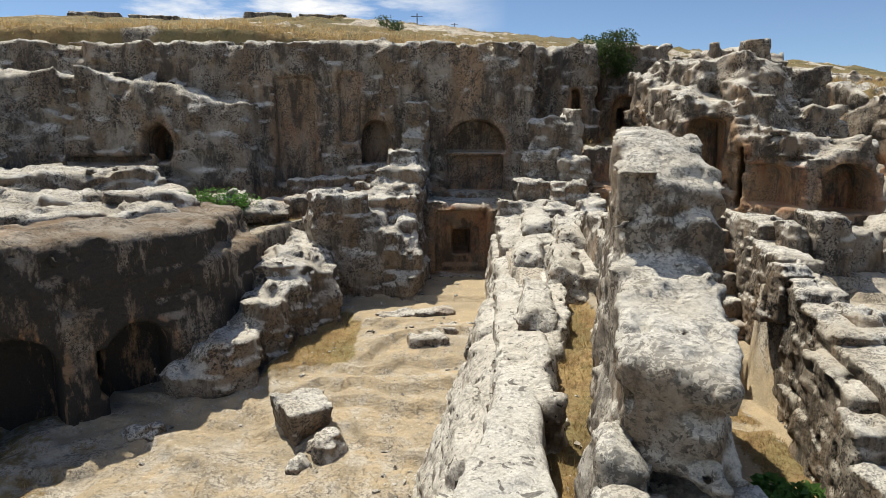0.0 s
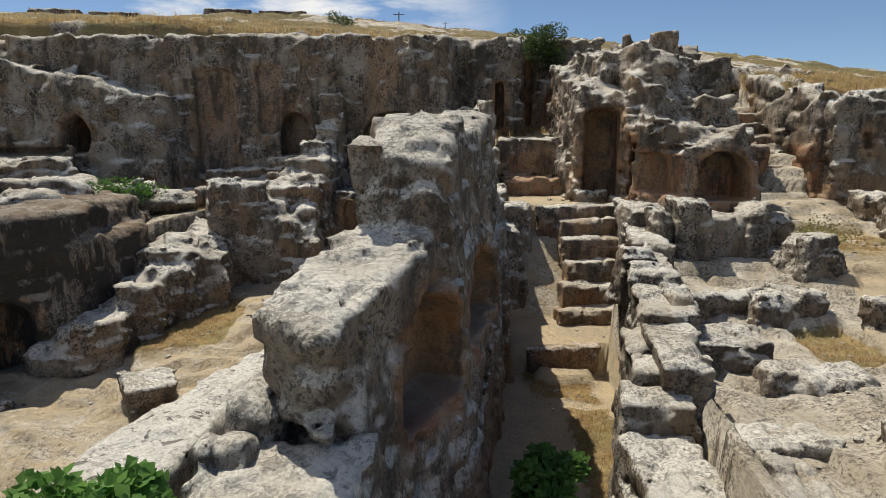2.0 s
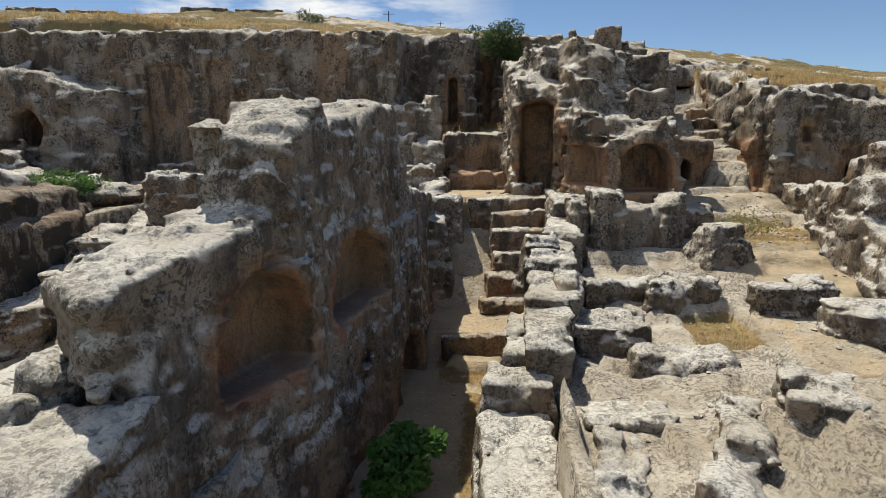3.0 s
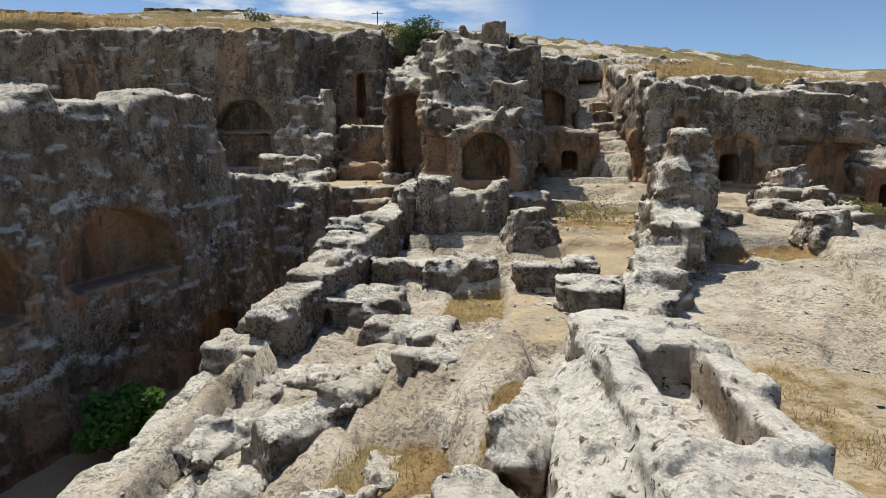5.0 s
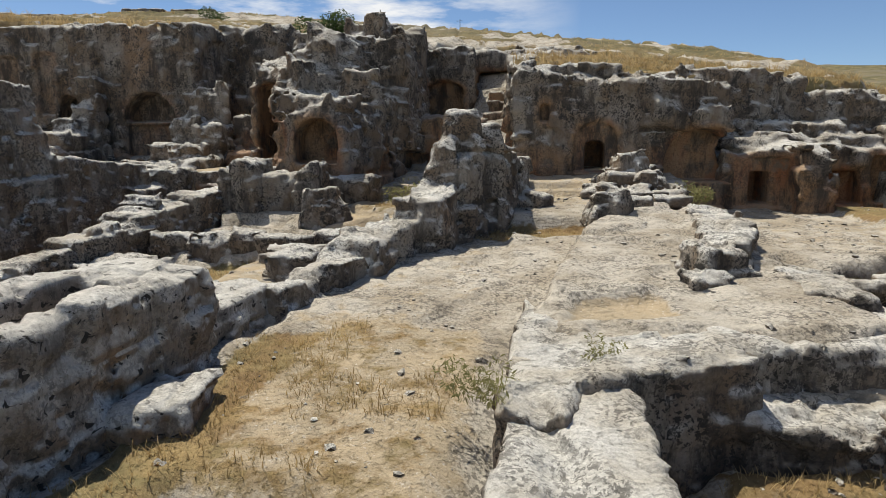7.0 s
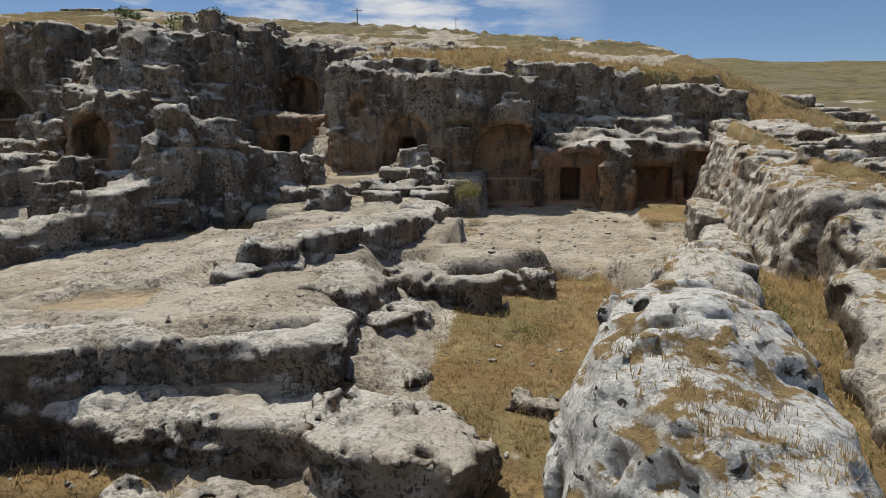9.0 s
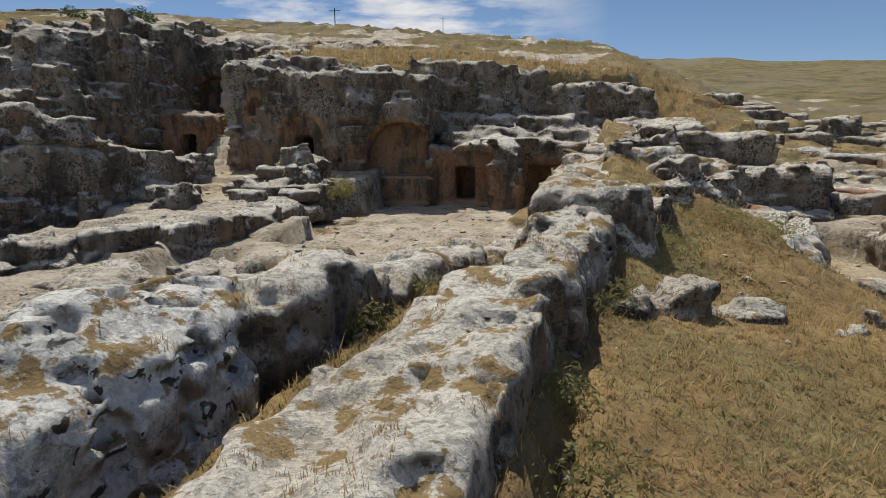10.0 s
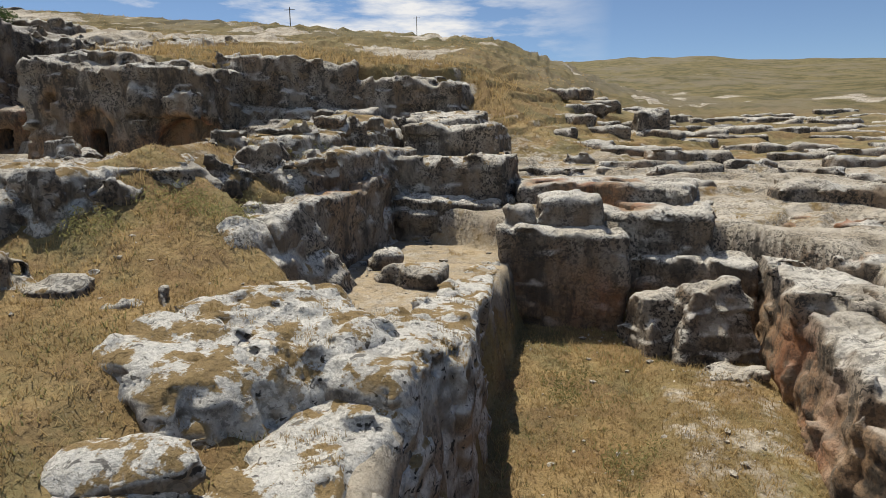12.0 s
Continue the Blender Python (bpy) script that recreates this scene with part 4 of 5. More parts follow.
stack("pale_ridge", "broken pale rock ridge between the court and the tall wall", "slab",
     [prism([(0.9, 9.2), (1.75, 8.8), (2.4, 13.0), (1.3, 13.0)], 0, 3.95, gx=0.2, gy=-0.03, lean=0.25),
      prism([(1.2, 12.4), (2.6, 12.4), (3.7, 17.5), (1.6, 17.5)], 0, 3.75, gx=0.22, gy=0.03, lean=0.2), prism([(1.6, 17.0), (4.6, 17.0), (5.0, 22.0), (2.0, 22.0)], 0, 4.1, gx=0.25, gy=0.06, lean=0.15),
      prism([(2.1, 21.5), (5.2, 21.5), (5.6, 27.5), (2.4, 27.5)], 0, 4.9, gx=0.15, gy=0.1, lean=0.05),
      prism([(0.3, 9.6), (1.0, 9.4), (1.3, 12.4), (0.4, 12.2)], 0, 3.05, gx=0.5, gy=0.1, lean=0.4), prism([(0.7, 12.6), (1.4, 12.4), (1.7, 15.6), (0.8, 15.4)], 0, 3.1, gx=0.6, gy=-0.05, lean=0.35), prism([(1.0, 16.0), (1.8, 15.8), (2.0, 18.6), (1.2, 18.4)], 0, 3.2, gx=0.5, lean=0.3),
      prism([(1.9, 13.6), (2.5, 13.4), (2.9, 16.2), (2.3, 16.4)], 2, 4.2, gx=-0.2, gy=0.12, lean=0.3), prism([(3.2, 17.0), (3.9, 16.8), (4.3, 19.6), (3.6, 19.8)], 3, 4.65, gx=-0.2, gy=0.1, lean=0.3), prism([(2.4, 19.2), (3.1, 19.0), (3.5, 21.4), (2.7, 21.6)], 2, 4.55, gx=0.3, gy=0.08, lean=0.3),
      prism([(4.0, 20.2), (4.8, 20.0), (5.0, 22.6), (4.2, 22.8)], 3, 5.1, gx=-0.15, gy=0.12, lean=0.25), prism([(3.1, 22.4), (4.0, 22.2), (4.2, 24.8), (3.3, 25.0)], 3, 5.2, gx=0.2, gy=0.1, lean=0.2), prism([(1.9, 22.2), (2.4, 22.0), (2.6, 25.4), (2.0, 25.6)], 1, 3.9, gy=0.2, lean=0.12)], h=0.075, rough=0.6, strata=0.4, white=0.75)
mass("pale_ramp", "smooth pale rock ramp sloping beside the grassy crevice",
     [prism([(-0.35, 2.0), (1.15, 2.0), (1.35, 6.4), (1.75, 9.6), (0.95, 9.4), (0.05, 6.1)], -0.3, 4.08, lean=0.10, k=0.1),
      prism([(-0.9, 5.0), (0.3, 5.6), (0.8, 8.6), (-0.1, 8.2)], -0.3, 3.0, gy=-0.1, lean=0.2)], h=0.07, rough=0.28, strata=0.2, pits=0.5, white=0.95)
mass("tall_rock_wall", "massive pale-topped limestone wall with arched niches in its shaded side",
     [prism([(1.92, 6.45), (3.05, 5.5), (4.1, 8.5), (4.3, 9.6), (2.72, 9.6)], 4.3, 6.02, gx=-0.03, gy=0.2, lean=-0.06, k=0.05),
      prism([(2.15, 7.0), (3.25, 6.2), (4.45, 9.7), (2.9, 9.7)], 0.0, 5.3, gy=0.2, lean=0.12, k=0.15),
      prism([(2.72, 9.3), (4.4, 9.2), (4.65, 11.2), (3.2, 11.4)], 0.0, 7.85, gy=0.36, lean=0.05, k=0.08),
      prism([(3.2, 11.0), (4.6, 10.9), (5.3, 14.2), (4.05, 14.2)], 0.0, 7.95, gy=0.08, lean=0.06, k=0.1),
      prism([(4.0, 13.8), (5.25, 13.8), (5.6, 17.3), (5.0, 17.4)], 0.0, 8.25, gy=0.04, lean=0.07, k=0.1),
      prism([(4.7, 17.0), (5.9, 17.0), (6.3, 22.2), (5.0, 22.4)], 0.0, 5.7, gy=-0.12, lean=0.10),
      prism([(4.8, 21.5), (6.4, 21.5), (6.8, 25.5), (5.0, 25.5)], 0.0, 5.2, lean=0.10),
      block(6.3, 21.6, 1.2, 2.0, 0, 4.6, 5), block(6.9, 23.2, 1.2, 1.6, 0, 5.3, 0)],
     [arch(4.2, 8.6, 3.45, 71, 2.35, 1.8, 0.75, 1.35), arch(5.25, 12.4, 3.65, 78, 3.3, 1.7, 0.85, 1.3), arch(6.0, 15.6, 0.3, 80, 2.4, 1.6, 0.6, 0.6)], h=0.07, rough=0.5, strata=0.2, pits=1.8, warm=1.5, white=0.4)
stack("fallen_ledge", "layered rough rock ledges under the tall wall's end", "ledge",
     [prism([(1.55, 4.6), (3.35, 4.2), (3.6, 6.2), (1.75, 6.3)], 0, 4.15, gy=0.12, lean=0.12, k=0.12), prism([(1.4, 3.0), (3.5, 2.7), (3.8, 4.6), (1.5, 4.9)], 0, 3.75, gy=0.1, lean=0.12, k=0.12),
      prism([(0.9, 1.0), (3.9, 0.8), (4.2, 3.4), (1.2, 3.5)], 0, 3.2, lean=0.2, k=0.2), prism([(1.7, 6.1), (2.25, 6.0), (2.35, 6.9), (1.8, 6.95)], 2, 4.75, gx=0.2, lean=0.15, k=0.15), prism([(1.6, 5.6), (2.2, 5.5), (2.25, 6.1), (1.7, 6.2)], 2, 4.4, gx=0.15, lean=0.15, k=0.15)], h=0.06, rough=0.55, strata=0.6, white=0.5)
stack("corridor_ridge", "rough rock ridge along the corridor", "block",
     [prism([(7.6, 10.4), (9.2, 10.2), (9.3, 11.3), (7.9, 11.4)], 0, 2.75, gy=0.05, lean=0.03, k=0.05), prism([(8.6, 10.8), (9.5, 10.75), (10.0, 13.2), (8.9, 13.3)], 0, 3.42, gy=0.06, lean=0.03, k=0.05),
      prism([(8.15, 11.3), (8.8, 11.2), (9.3, 13.6), (8.6, 13.8)], 0, 3.15, gy=0.1, lean=0.04, k=0.05), prism([(8.9, 13.0), (10.1, 12.9), (10.6, 15.4), (9.3, 15.5)], 0, 3.85, gy=0.06, lean=0.03, k=0.05),
      prism([(9.2, 15.0), (10.5, 14.9), (10.9, 17.6), (9.8, 17.9)], 0, 4.35, gy=0.1, lean=0.03, k=0.05), prism([(9.9, 17.4), (11.1, 17.2), (11.5, 20.5), (10.5, 20.8)], 0, 4.75, gy=0.05, lean=0.03, k=0.05),
      prism([(10.6, 20.0), (12.0, 20.0), (12.3, 24.0), (11.0, 24.2)], 0, 5.4, lean=0.03, k=0.05), block(9.7, 16.4, 1.0, 0.7, 3, 4.75, 10), block(10.0, 14.2, 0.5, 1.6, 3, 4.05, -10),
      prism([(7.5, 5.5), (8.9, 5.5), (9.1, 10.5), (7.6, 10.5)], 0, 2.0, gy=0.06, lean=0.05), block(8.3, 18.55, 1.5, 0.7, 0, 0.85, 5)], h=0.065, rough=0.5, strata=0.8, pits=1.6, white=0.1)
stack("scalloped_wall", "low rock wall with a scooped top and carved panels", "block",
     [prism([(11.6, 18.5), (12.6, 18.3), (12.9, 19.6), (11.7, 20.0)], 2, 5.8, gx=-0.1, lean=0.04), prism([(12.3, 18.7), (14.4, 18.8), (14.5, 19.9), (12.4, 20.0)], 2, 5.3, lean=0.03, k=0.05),
      prism([(13.9, 18.6), (14.7, 18.7), (14.8, 20.0), (14.0, 20.0)], 2, 5.55, gx=0.55, lean=0.03), block(11.3, 19.3, 0.7, 1.2, 2, 5.5, 8, lean=0.04), prism([(12.5, 19.8), (16.2, 20.0), (16.4, 21.6), (12.4, 21.8)], 2, 5.05, lean=0.03)],
     h=0.075, rough=0.6, strata=0.4)
def beam(x0, y0, x1, y1, w, z0, z1, slope=0.0):
    """A tilted bed whose broken edge runs from one place to another; it dips away to the east."""
    n, w = math.hypot(x1 - x0, y1 - y0), w + 0.25
    dx, dy = (y1 - y0) / n * w * 0.45, -(x1 - x0) / n * w * 0.45
    return block((x0 + x1) / 2 + dx, (y0 + y1) / 2 + dy, w, n + 0.2, z0, z1 - 0.12, math.degrees(math.atan2(y1 - y0, x1 - x0)) - 90, -0.3, slope, 0.12, 0.04)


stack("bedded_terrace", "broken bedded rock steps on the terrace", "ledge",
      [block(11.7, 15.5, 2.0, 0.7, 1, 3.6, 8), prism([(12.4, 14.6), (14.2, 14.7), (14.2, 16.0), (12.5, 15.6)], 1, 3.75, gy=0.04, lean=0.25), prism([(11.0, 11.3), (13.0, 11.1), (13.3, 12.1), (11.2, 12.3)], 1, 2.9, gy=0.1, lean=0.35), prism([(9.9, 12.6), (11.6, 12.3), (11.9, 13.6), (10.2, 13.8)], 1, 3.2, gy=0.05, lean=0.08),
       beam(9.5, 5.2, 10.4, 6.5, 0.35, 0.8, 2.6), beam(10.35, 6.4, 11.2, 7.5, 0.35, 0.8, 2.95), beam(11.1, 7.4, 11.85, 9.2, 0.4, 0.8, 3.15), beam(9.0, 6.4, 9.9, 9.6, 0.4, 0.8, 2.5),
       prism([(12.3, 7.9), (13.5, 7.5), (13.95, 8.5), (12.6, 8.95)], 1, 3.5, gy=0.04, lean=0.06, k=0.05), prism([(12.9, 8.9), (14.2, 8.6), (14.4, 9.3), (13.0, 9.6)], 1, 3.3, lean=0.1, k=0.05),
       beam(12.7, 2.9, 13.75, 4.5, 0.5, 1.5, 3.7), beam(13.7, 4.4, 14.6, 6.2, 0.4, 1.5, 3.95), beam(11.4, 4.0, 12.4, 6.4, 0.3, 1.0, 2.95),
       prism([(15.4, 12.2), (16.0, 11.6), (17.0, 11.6), (17.0, 12.6), (15.7, 13.0)], 1, 3.75, lean=0.05, k=0.05), block(15.4, 13.9, 1.5, 0.6, 1, 3.85, 0), block(16.5, 14.6, 0.9, 1.0, 1, 3.95, 0),
       prism([(9.6, 9.3), (11.0, 9.0), (11.3, 10.2), (9.7, 10.4)], 1, 2.5, gx=0.05, lean=0.1)], h=0.06, rough=0.7, strata=0.7, pits=1.4, white=0.2)
mass("long_rock_wall", "long broken rock wall rising to a jagged pinnacle",
     [prism([(16.2, 9.2), (17.2, 9.0), (18.3, 12.4), (17.2, 12.8)], 1.5, 3.65, gy=0.03, lean=0.06), prism([(17.2, 12.0), (18.4, 11.9), (19.3, 15.0), (18.2, 15.4)], 1.5, 4.15, gy=0.06, lean=0.06),
      prism([(18.3, 14.6), (19.6, 14.4), (20.4, 16.8), (19.1, 17.2)], 1.5, 5.0, gy=0.15, lean=0.06), prism([(19.0, 16.6), (20.3, 16.2), (21.0, 19.0), (19.5, 19.4)], 1.5, 6.0, lean=0.07),
      block(19.9, 17.3, 0.9, 1.0, 3, 7.3, 15, lean=0.10), block(20.6, 18.6, 1.0, 1.2, 3, 6.9, 10, lean=0.08), block(19.4, 17.0, 0.8, 1.0, 3, 6.4, 0),
      prism([(20.0, 19.0), (21.5, 18.6), (22.2, 21.6), (20.6, 22.0)], 2, 5.9, gy=-0.1, lean=0.07), prism([(20.6, 21.5), (21.8, 21.5), (22.2, 24.6), (21.2, 24.8)], 2, 5.5, lean=0.05),
      block(22.2, 20.2, 1.3, 1.1, 2, 4.4, 20)], h=0.075, rough=0.75, join=0.3, strata=0.3, white=0.2)


def stair(name, label, steps, category="stairs"):
    """A flight of rock-cut steps, each a part of its own."""
    root = tagged(new(name), label, category)
    for x, y, w, l, z0, z1, yaw in steps:
        o = rock("step", [block(x, y, w, l, z0, z1, yaw, lean=0.02, k=0.06)], h=0.06, rough=0.45, strata=0.6, pits=0.6, warm=z1 - 0.2)
        o.parent = root
    return root


stair("rock_cut_stairs", "worn stone steps rising at the corridor's end",
      [(9.2, 19.9, 2.3, 0.9, 0.8, 2.0, 4), (9.4, 20.6, 2.1, 0.9, 1.2, 2.65, 2), (9.6, 21.35, 2.0, 0.9, 1.8, 3.35, 4), (9.7, 22.1, 2.2, 0.9, 2.5, 4.1, 3), (9.8, 22.8, 2.4, 0.9, 3.2, 4.7, 2), (9.5, 23.4, 3.4, 0.9, 3.9, 5.2, 3),
       (7.9, 17.6, 2.3, 0.6, 0.4, 1.4, 3), (10.3, 24.9, 1.2, 0.8, 4.8, 5.6, 0)])
stair("court_stairs", "broken rock steps before the tomb door",
      [(0.8, 26.3, 2.0, 0.6, 1.6, 2.25, 0), (-1.0, 21.0, 2.8, 0.7, 1.2, 2.05, 5), (0.6, 19.7, 1.6, 0.6, 1.1, 1.9, -4)])
stair("upper_stairs", "weathered rock steps beside the square opening",
      [(20.6, 29.6, 2.0, 0.8, 5.4, 6.5, 4), (20.9, 30.6, 2.0, 0.8, 5.8, 7.2, 4), (21.0, 31.6, 2.0, 0.8, 6.2, 7.9, 0), (21.2, 32.6, 1.9, 0.9, 6.8, 8.5, 0), (21.2, 33.6, 1.9, 0.9, 7.4, 9.1, 0)])
mass("court_block", "square-cut rock block closing the upper court",
     [prism([(6.8, 29.3), (10.7, 29.3), (10.9, 31.6), (6.7, 31.6)], 4.6, 7.8, lean=0.02), prism([(6.9, 27.8), (11.0, 27.8), (11.0, 29.8), (6.8, 29.8)], 4.6, 5.95, lean=0.02), block(10.4, 29.4, 0.8, 1.0, 5, 7.0, 8)],
     [arch(10.2, 29.3, 6.0, 0, 0.7, 1.2, 0.4, 0)], h=0.09, rough=0.6, warm=7.3)

def height(x, y):
    return float(ground_height(np.array([float(x)]), np.array([float(y)]))[0])


def thing(name, label, category, solids, cuts=(), h=0.06, group="", **more):
    return tagged(rock(name, solids, cuts, h, **more), label, category, group)


# ---- sarcophagus and the raised floor ----
sarcophagus = tagged(new("rock_cut_sarcophagus"), "open grave trough cut into a pale rock ridge", "sarcophagus")
for piece, solids in (
        ("trough", [prism([(14.85, 1.0), (16.3, 1.0), (16.7, 6.0), (15.0, 6.3)], 1.2, 4.5, gx=-0.1, lean=0.03, k=0.15), prism([(13.9, 0.5), (15.2, 0.5), (15.4, 6.2), (14.6, 6.0)], 1.2, 4.1, gx=0.55, lean=0.15, k=0.2)]),
        ("headrock", [prism([(14.9, 5.8), (16.7, 5.6), (16.8, 7.1), (15.1, 7.3)], 1.2, 4.42, lean=0.06)]),
        ("footing", [prism([(15.0, 7.2), (16.6, 7.0), (16.9, 9.6), (15.4, 9.6)], 1.2, 3.6, lean=0.1)]),
        ("ledge", [block(17.1, 5.2, 0.8, 1.3, 1.5, 3.1, 5)])):
    rock(piece, solids, [arch(15.74, 3.2, 3.85, -2, 0.76, 2.0, 2.5, 0, front=0.0), arch(15.9, 2.35, 4.4, -2, 1.3, 1.0, 0.3, 0, front=0.0)],
         h=0.05, rough=0.5, strata=0.3, pits=1.5, fresh=0.1, white=0.9).parent = sarcophagus
stack("crumbling_ledge", "crumbling rock edge of the raised floor", "block",
     [prism([(21.4, 4.6), (22.2, 4.4), (23.0, 7.2), (21.9, 9.4)], 1.2, 3.35, lean=0.10), prism([(22.2, 5.2), (25.0, 6.4), (25.0, 7.6), (22.4, 7.0)], 1.2, 3.35, lean=0.06),
      prism([(24.6, 6.9), (28.6, 7.3), (28.5, 8.6), (24.8, 7.9)], 1.2, 3.35, lean=0.04), prism([(21.3, 0.5), (22.8, 0.5), (23.3, 5.6), (21.6, 6.0)], 0.8, 3.2, lean=0.03),
      prism([(27.7, 7.4), (28.55, 7.2), (28.4, 8.9), (27.6, 9.2)], 1.5, 3.45, gy=0.04, lean=0.12), prism([(27.0, 9.6), (28.2, 9.3), (28.5, 11.2), (27.2, 11.8)], 1.5, 3.62, gx=-0.06, lean=0.2), block(22.4, 6.2, 1.2, 1.6, 1, 3.1, 10)], h=0.07, rough=0.5, strata=0.8)
stack("broken_bench", "dark pitted rock beds below the raised floor", "ledge",
      [prism([(24.4, 6.3), (26.0, 5.9), (26.9, 6.2), (27.0, 7.6), (24.5, 7.5)], 1.0, 2.62, gy=0.05, lean=0.05, k=0.05), prism([(26.6, 6.1), (28.5, 6.1), (28.6, 7.7), (26.8, 7.6)], 1.0, 2.7, gy=0.06, lean=0.05, k=0.05),
       prism([(28.3, 6.8), (28.75, 5.4), (29.2, 5.05), (30.5, 4.8), (31.0, 5.8), (29.7, 6.5)], 1.0, 2.95, gy=-0.03, lean=0.04, k=0.05), prism([(28.3, 7.4), (29.4, 7.2), (29.7, 8.4), (28.6, 9.2)], 1.0, 2.8, gx=-0.12, lean=0.35),
       prism([(26.2, 4.6), (27.4, 4.4), (27.5, 5.5), (26.3, 5.7)], 1.0, 2.15, gy=0.1, lean=0.06, k=0.05), prism([(27.5, 4.3), (28.6, 4.2), (28.6, 5.4), (27.6, 5.5)], 1.0, 2.15, gy=0.08, lean=0.06, k=0.05),
       prism([(22.6, 2.4), (24.0, 3.0), (23.8, 5.6), (22.8, 5.8)], 0.8, 1.85, gx=-0.2, lean=0.3, k=0.1), block(24.6, 4.6, 1.0, 0.7, 0.8, 1.9, 15), block(31.4, 7.6, 1.0, 0.5, 1, 2.6, -20),
       block(29.7, 12.3, 1.6, 0.7, 2, 3.3, -12), block(31.0, 13.4, 1.4, 0.7, 2, 3.25, -8), prism([(27.6, 9.6), (28.6, 9.2), (29.2, 10.6), (28.2, 11.6)], 1.5, 3.1, gx=-0.2, lean=0.4), prism([(27.9, 12.2), (28.8, 11.8), (29.2, 13.4), (28.4, 13.9)], 1.5, 3.35, gx=-0.1, lean=0.3)], h=0.06, rough=0.65, strata=0.8, pits=2.0, white=-0.3)
stack("low_wall", "low L-shaped rock-cut wall", "block",
     [block(25.9, 11.1, 1.1, 1.1, 3, 4.2, 10, lean=0.12), block(26.5, 12.4, 1.0, 1.8, 3, 4.2, -20, lean=0.1), block(27.3, 15.0, 1.3, 3.4, 3, 4.12, -14, lean=0.12), block(27.8, 17.6, 1.3, 2.6, 3, 4.12, -5, lean=0.12), block(25.5, 10.4, 0.9, 0.7, 3, 3.75, 10)], h=0.07, rough=0.7)


def boulder(label, x, y, z, rx, ry, rz, yaw=0.0, h=0.05, rough=0.6, group=""):
    """An angular fallen block: two tapered prisms set askew."""
    return thing("boulder", label, "boulder", [block(x, y, rx * 1.45, ry * 1.45, z - rz * 1.2, z + rz * 0.85, yaw, 0.18, -0.12, 0.22, 0.08),
                                               block(x + 0.15 * rx, y, rx * 1.1, ry * 1.7, z - rz * 1.2, z + rz * 0.6, yaw + 33, -0.2, 0.1, 0.2, 0.08)], h=h, rough=rough, strata=0.2, group=group)


def slab(label, x, y, w, l, z0, z1, yaw=0.0, group="loose slabs"):
    return thing("stone_slab", label, "stone slab", [block(x, y, w, l, z0, z1, yaw, lean=0.06, k=0.12)], h=0.06, rough=0.35, strata=0.7, group=group)


boulder("grey angular boulder by the tomb door", 24.7, 17.9, 4.35, 0.75, 0.6, 0.5, 10)
slab("flat dressed stone slab lying on another", 27.4, 21.1, 1.5, 0.8, 3.95, 4.4, 6)
slab("long flat dressed stone block", 27.3, 20.8, 2.1, 1.1, 3.3, 3.9, 10)
slab("grey stone slab beside the debris", 25.9, 20.2, 1.3, 0.9, 3.8, 4.45, -12)
boulder("pale boulder on the debris heap", 26.3, 23.6, 5.5, 0.8, 0.6, 0.55, 20)
boulder("small grey boulder on the debris heap", 26.9, 22.6, 4.9, 0.7, 0.5, 0.45, 60)
stack("debris_heap", "heap of fallen pale stones before the tomb door", "stone",
     [block(26.2, 23.2, 2.2, 1.6, 3.5, 5.2, 15), block(25.6, 22.0, 2.4, 1.4, 3.5, 4.7, -8), block(27.3, 22.2, 1.4, 1.4, 3.3, 4.5, 20), dome(26.8, 24.2, 5.0, 1.0, 0.8, 0.7)], h=0.09, category="rubble")
boulder("grey block standing on the terrace", 15.3, 17.6, 4.15, 0.72, 0.8, 0.8, 12)
thing("boulder", "flat-topped fallen block tilted on the court floor", "boulder", [prism([(-4.6, 14.9), (-3.7, 13.7), (-2.8, 14.6), (-3.3, 15.7)], 0.3, 1.45, gx=-0.16, gy=0.05, lean=-0.12, k=0.06)], h=0.05, rough=0.3, strata=0.5, white=0.3)
boulder("small fallen stone in the court", -2.9, 13.6, 0.75, 0.4, 0.3, 0.25, 30)
boulder("low stone in the court", -3.4, 12.9, 0.65, 0.42, 0.26, 0.2, 10)
boulder("stone near the court's wall", -7.6, 14.4, 0.6, 0.6, 0.4, 0.35, 40)
slab("weathered flat stone on the court floor", -0.5, 18.7, 1.3, 0.8, 1.3, 1.95, 8)

# ---- great white boulder and the long rocks ----
thing("white_boulder", "huge rounded white limestone boulder with dry tufts", "boulder",
      [dome(32.5, 4.2, 3.5, 1.0, 1.8, 1.35, -14), prism([(32.05, 1.9), (32.9, 1.6), (33.5, 4.8), (32.95, 6.1), (31.95, 5.0)], 1.0, 4.62, gx=-0.05, gy=0.12, lean=0.12, k=0.35),
       prism([(31.5, 3.2), (32.7, 2.6), (33.0, 4.6), (31.9, 5.2)], 1.0, 3.1, lean=0.12, k=0.4)], h=0.045, rough=0.5, strata=0.1, pits=2.2, tuft=1.04, white=1.25)
stack("pitted_rock", "long pitted grey rock between grassy hollows", "block",
     [prism([(32.4, 5.4), (33.3, 5.2), (34.0, 7.5), (33.0, 8.1)], 1.5, 4.7, gy=0.04, lean=0.07, k=0.4), prism([(32.9, 7.6), (33.95, 7.2), (35.0, 11.6), (34.2, 12.2)], 2, 4.25, gy=-0.06, lean=0.1, k=0.35),
      prism([(34.5, 11.6), (35.4, 11.4), (36.8, 17.5), (36.0, 17.8)], 2, 3.95, lean=0.12, k=0.4), block(36.6, 19.5, 0.9, 4.4, 3, 4.2, -10)], h=0.065, rough=0.5, strata=0.3, pits=1.8, tuft=0.95, white=0.5)
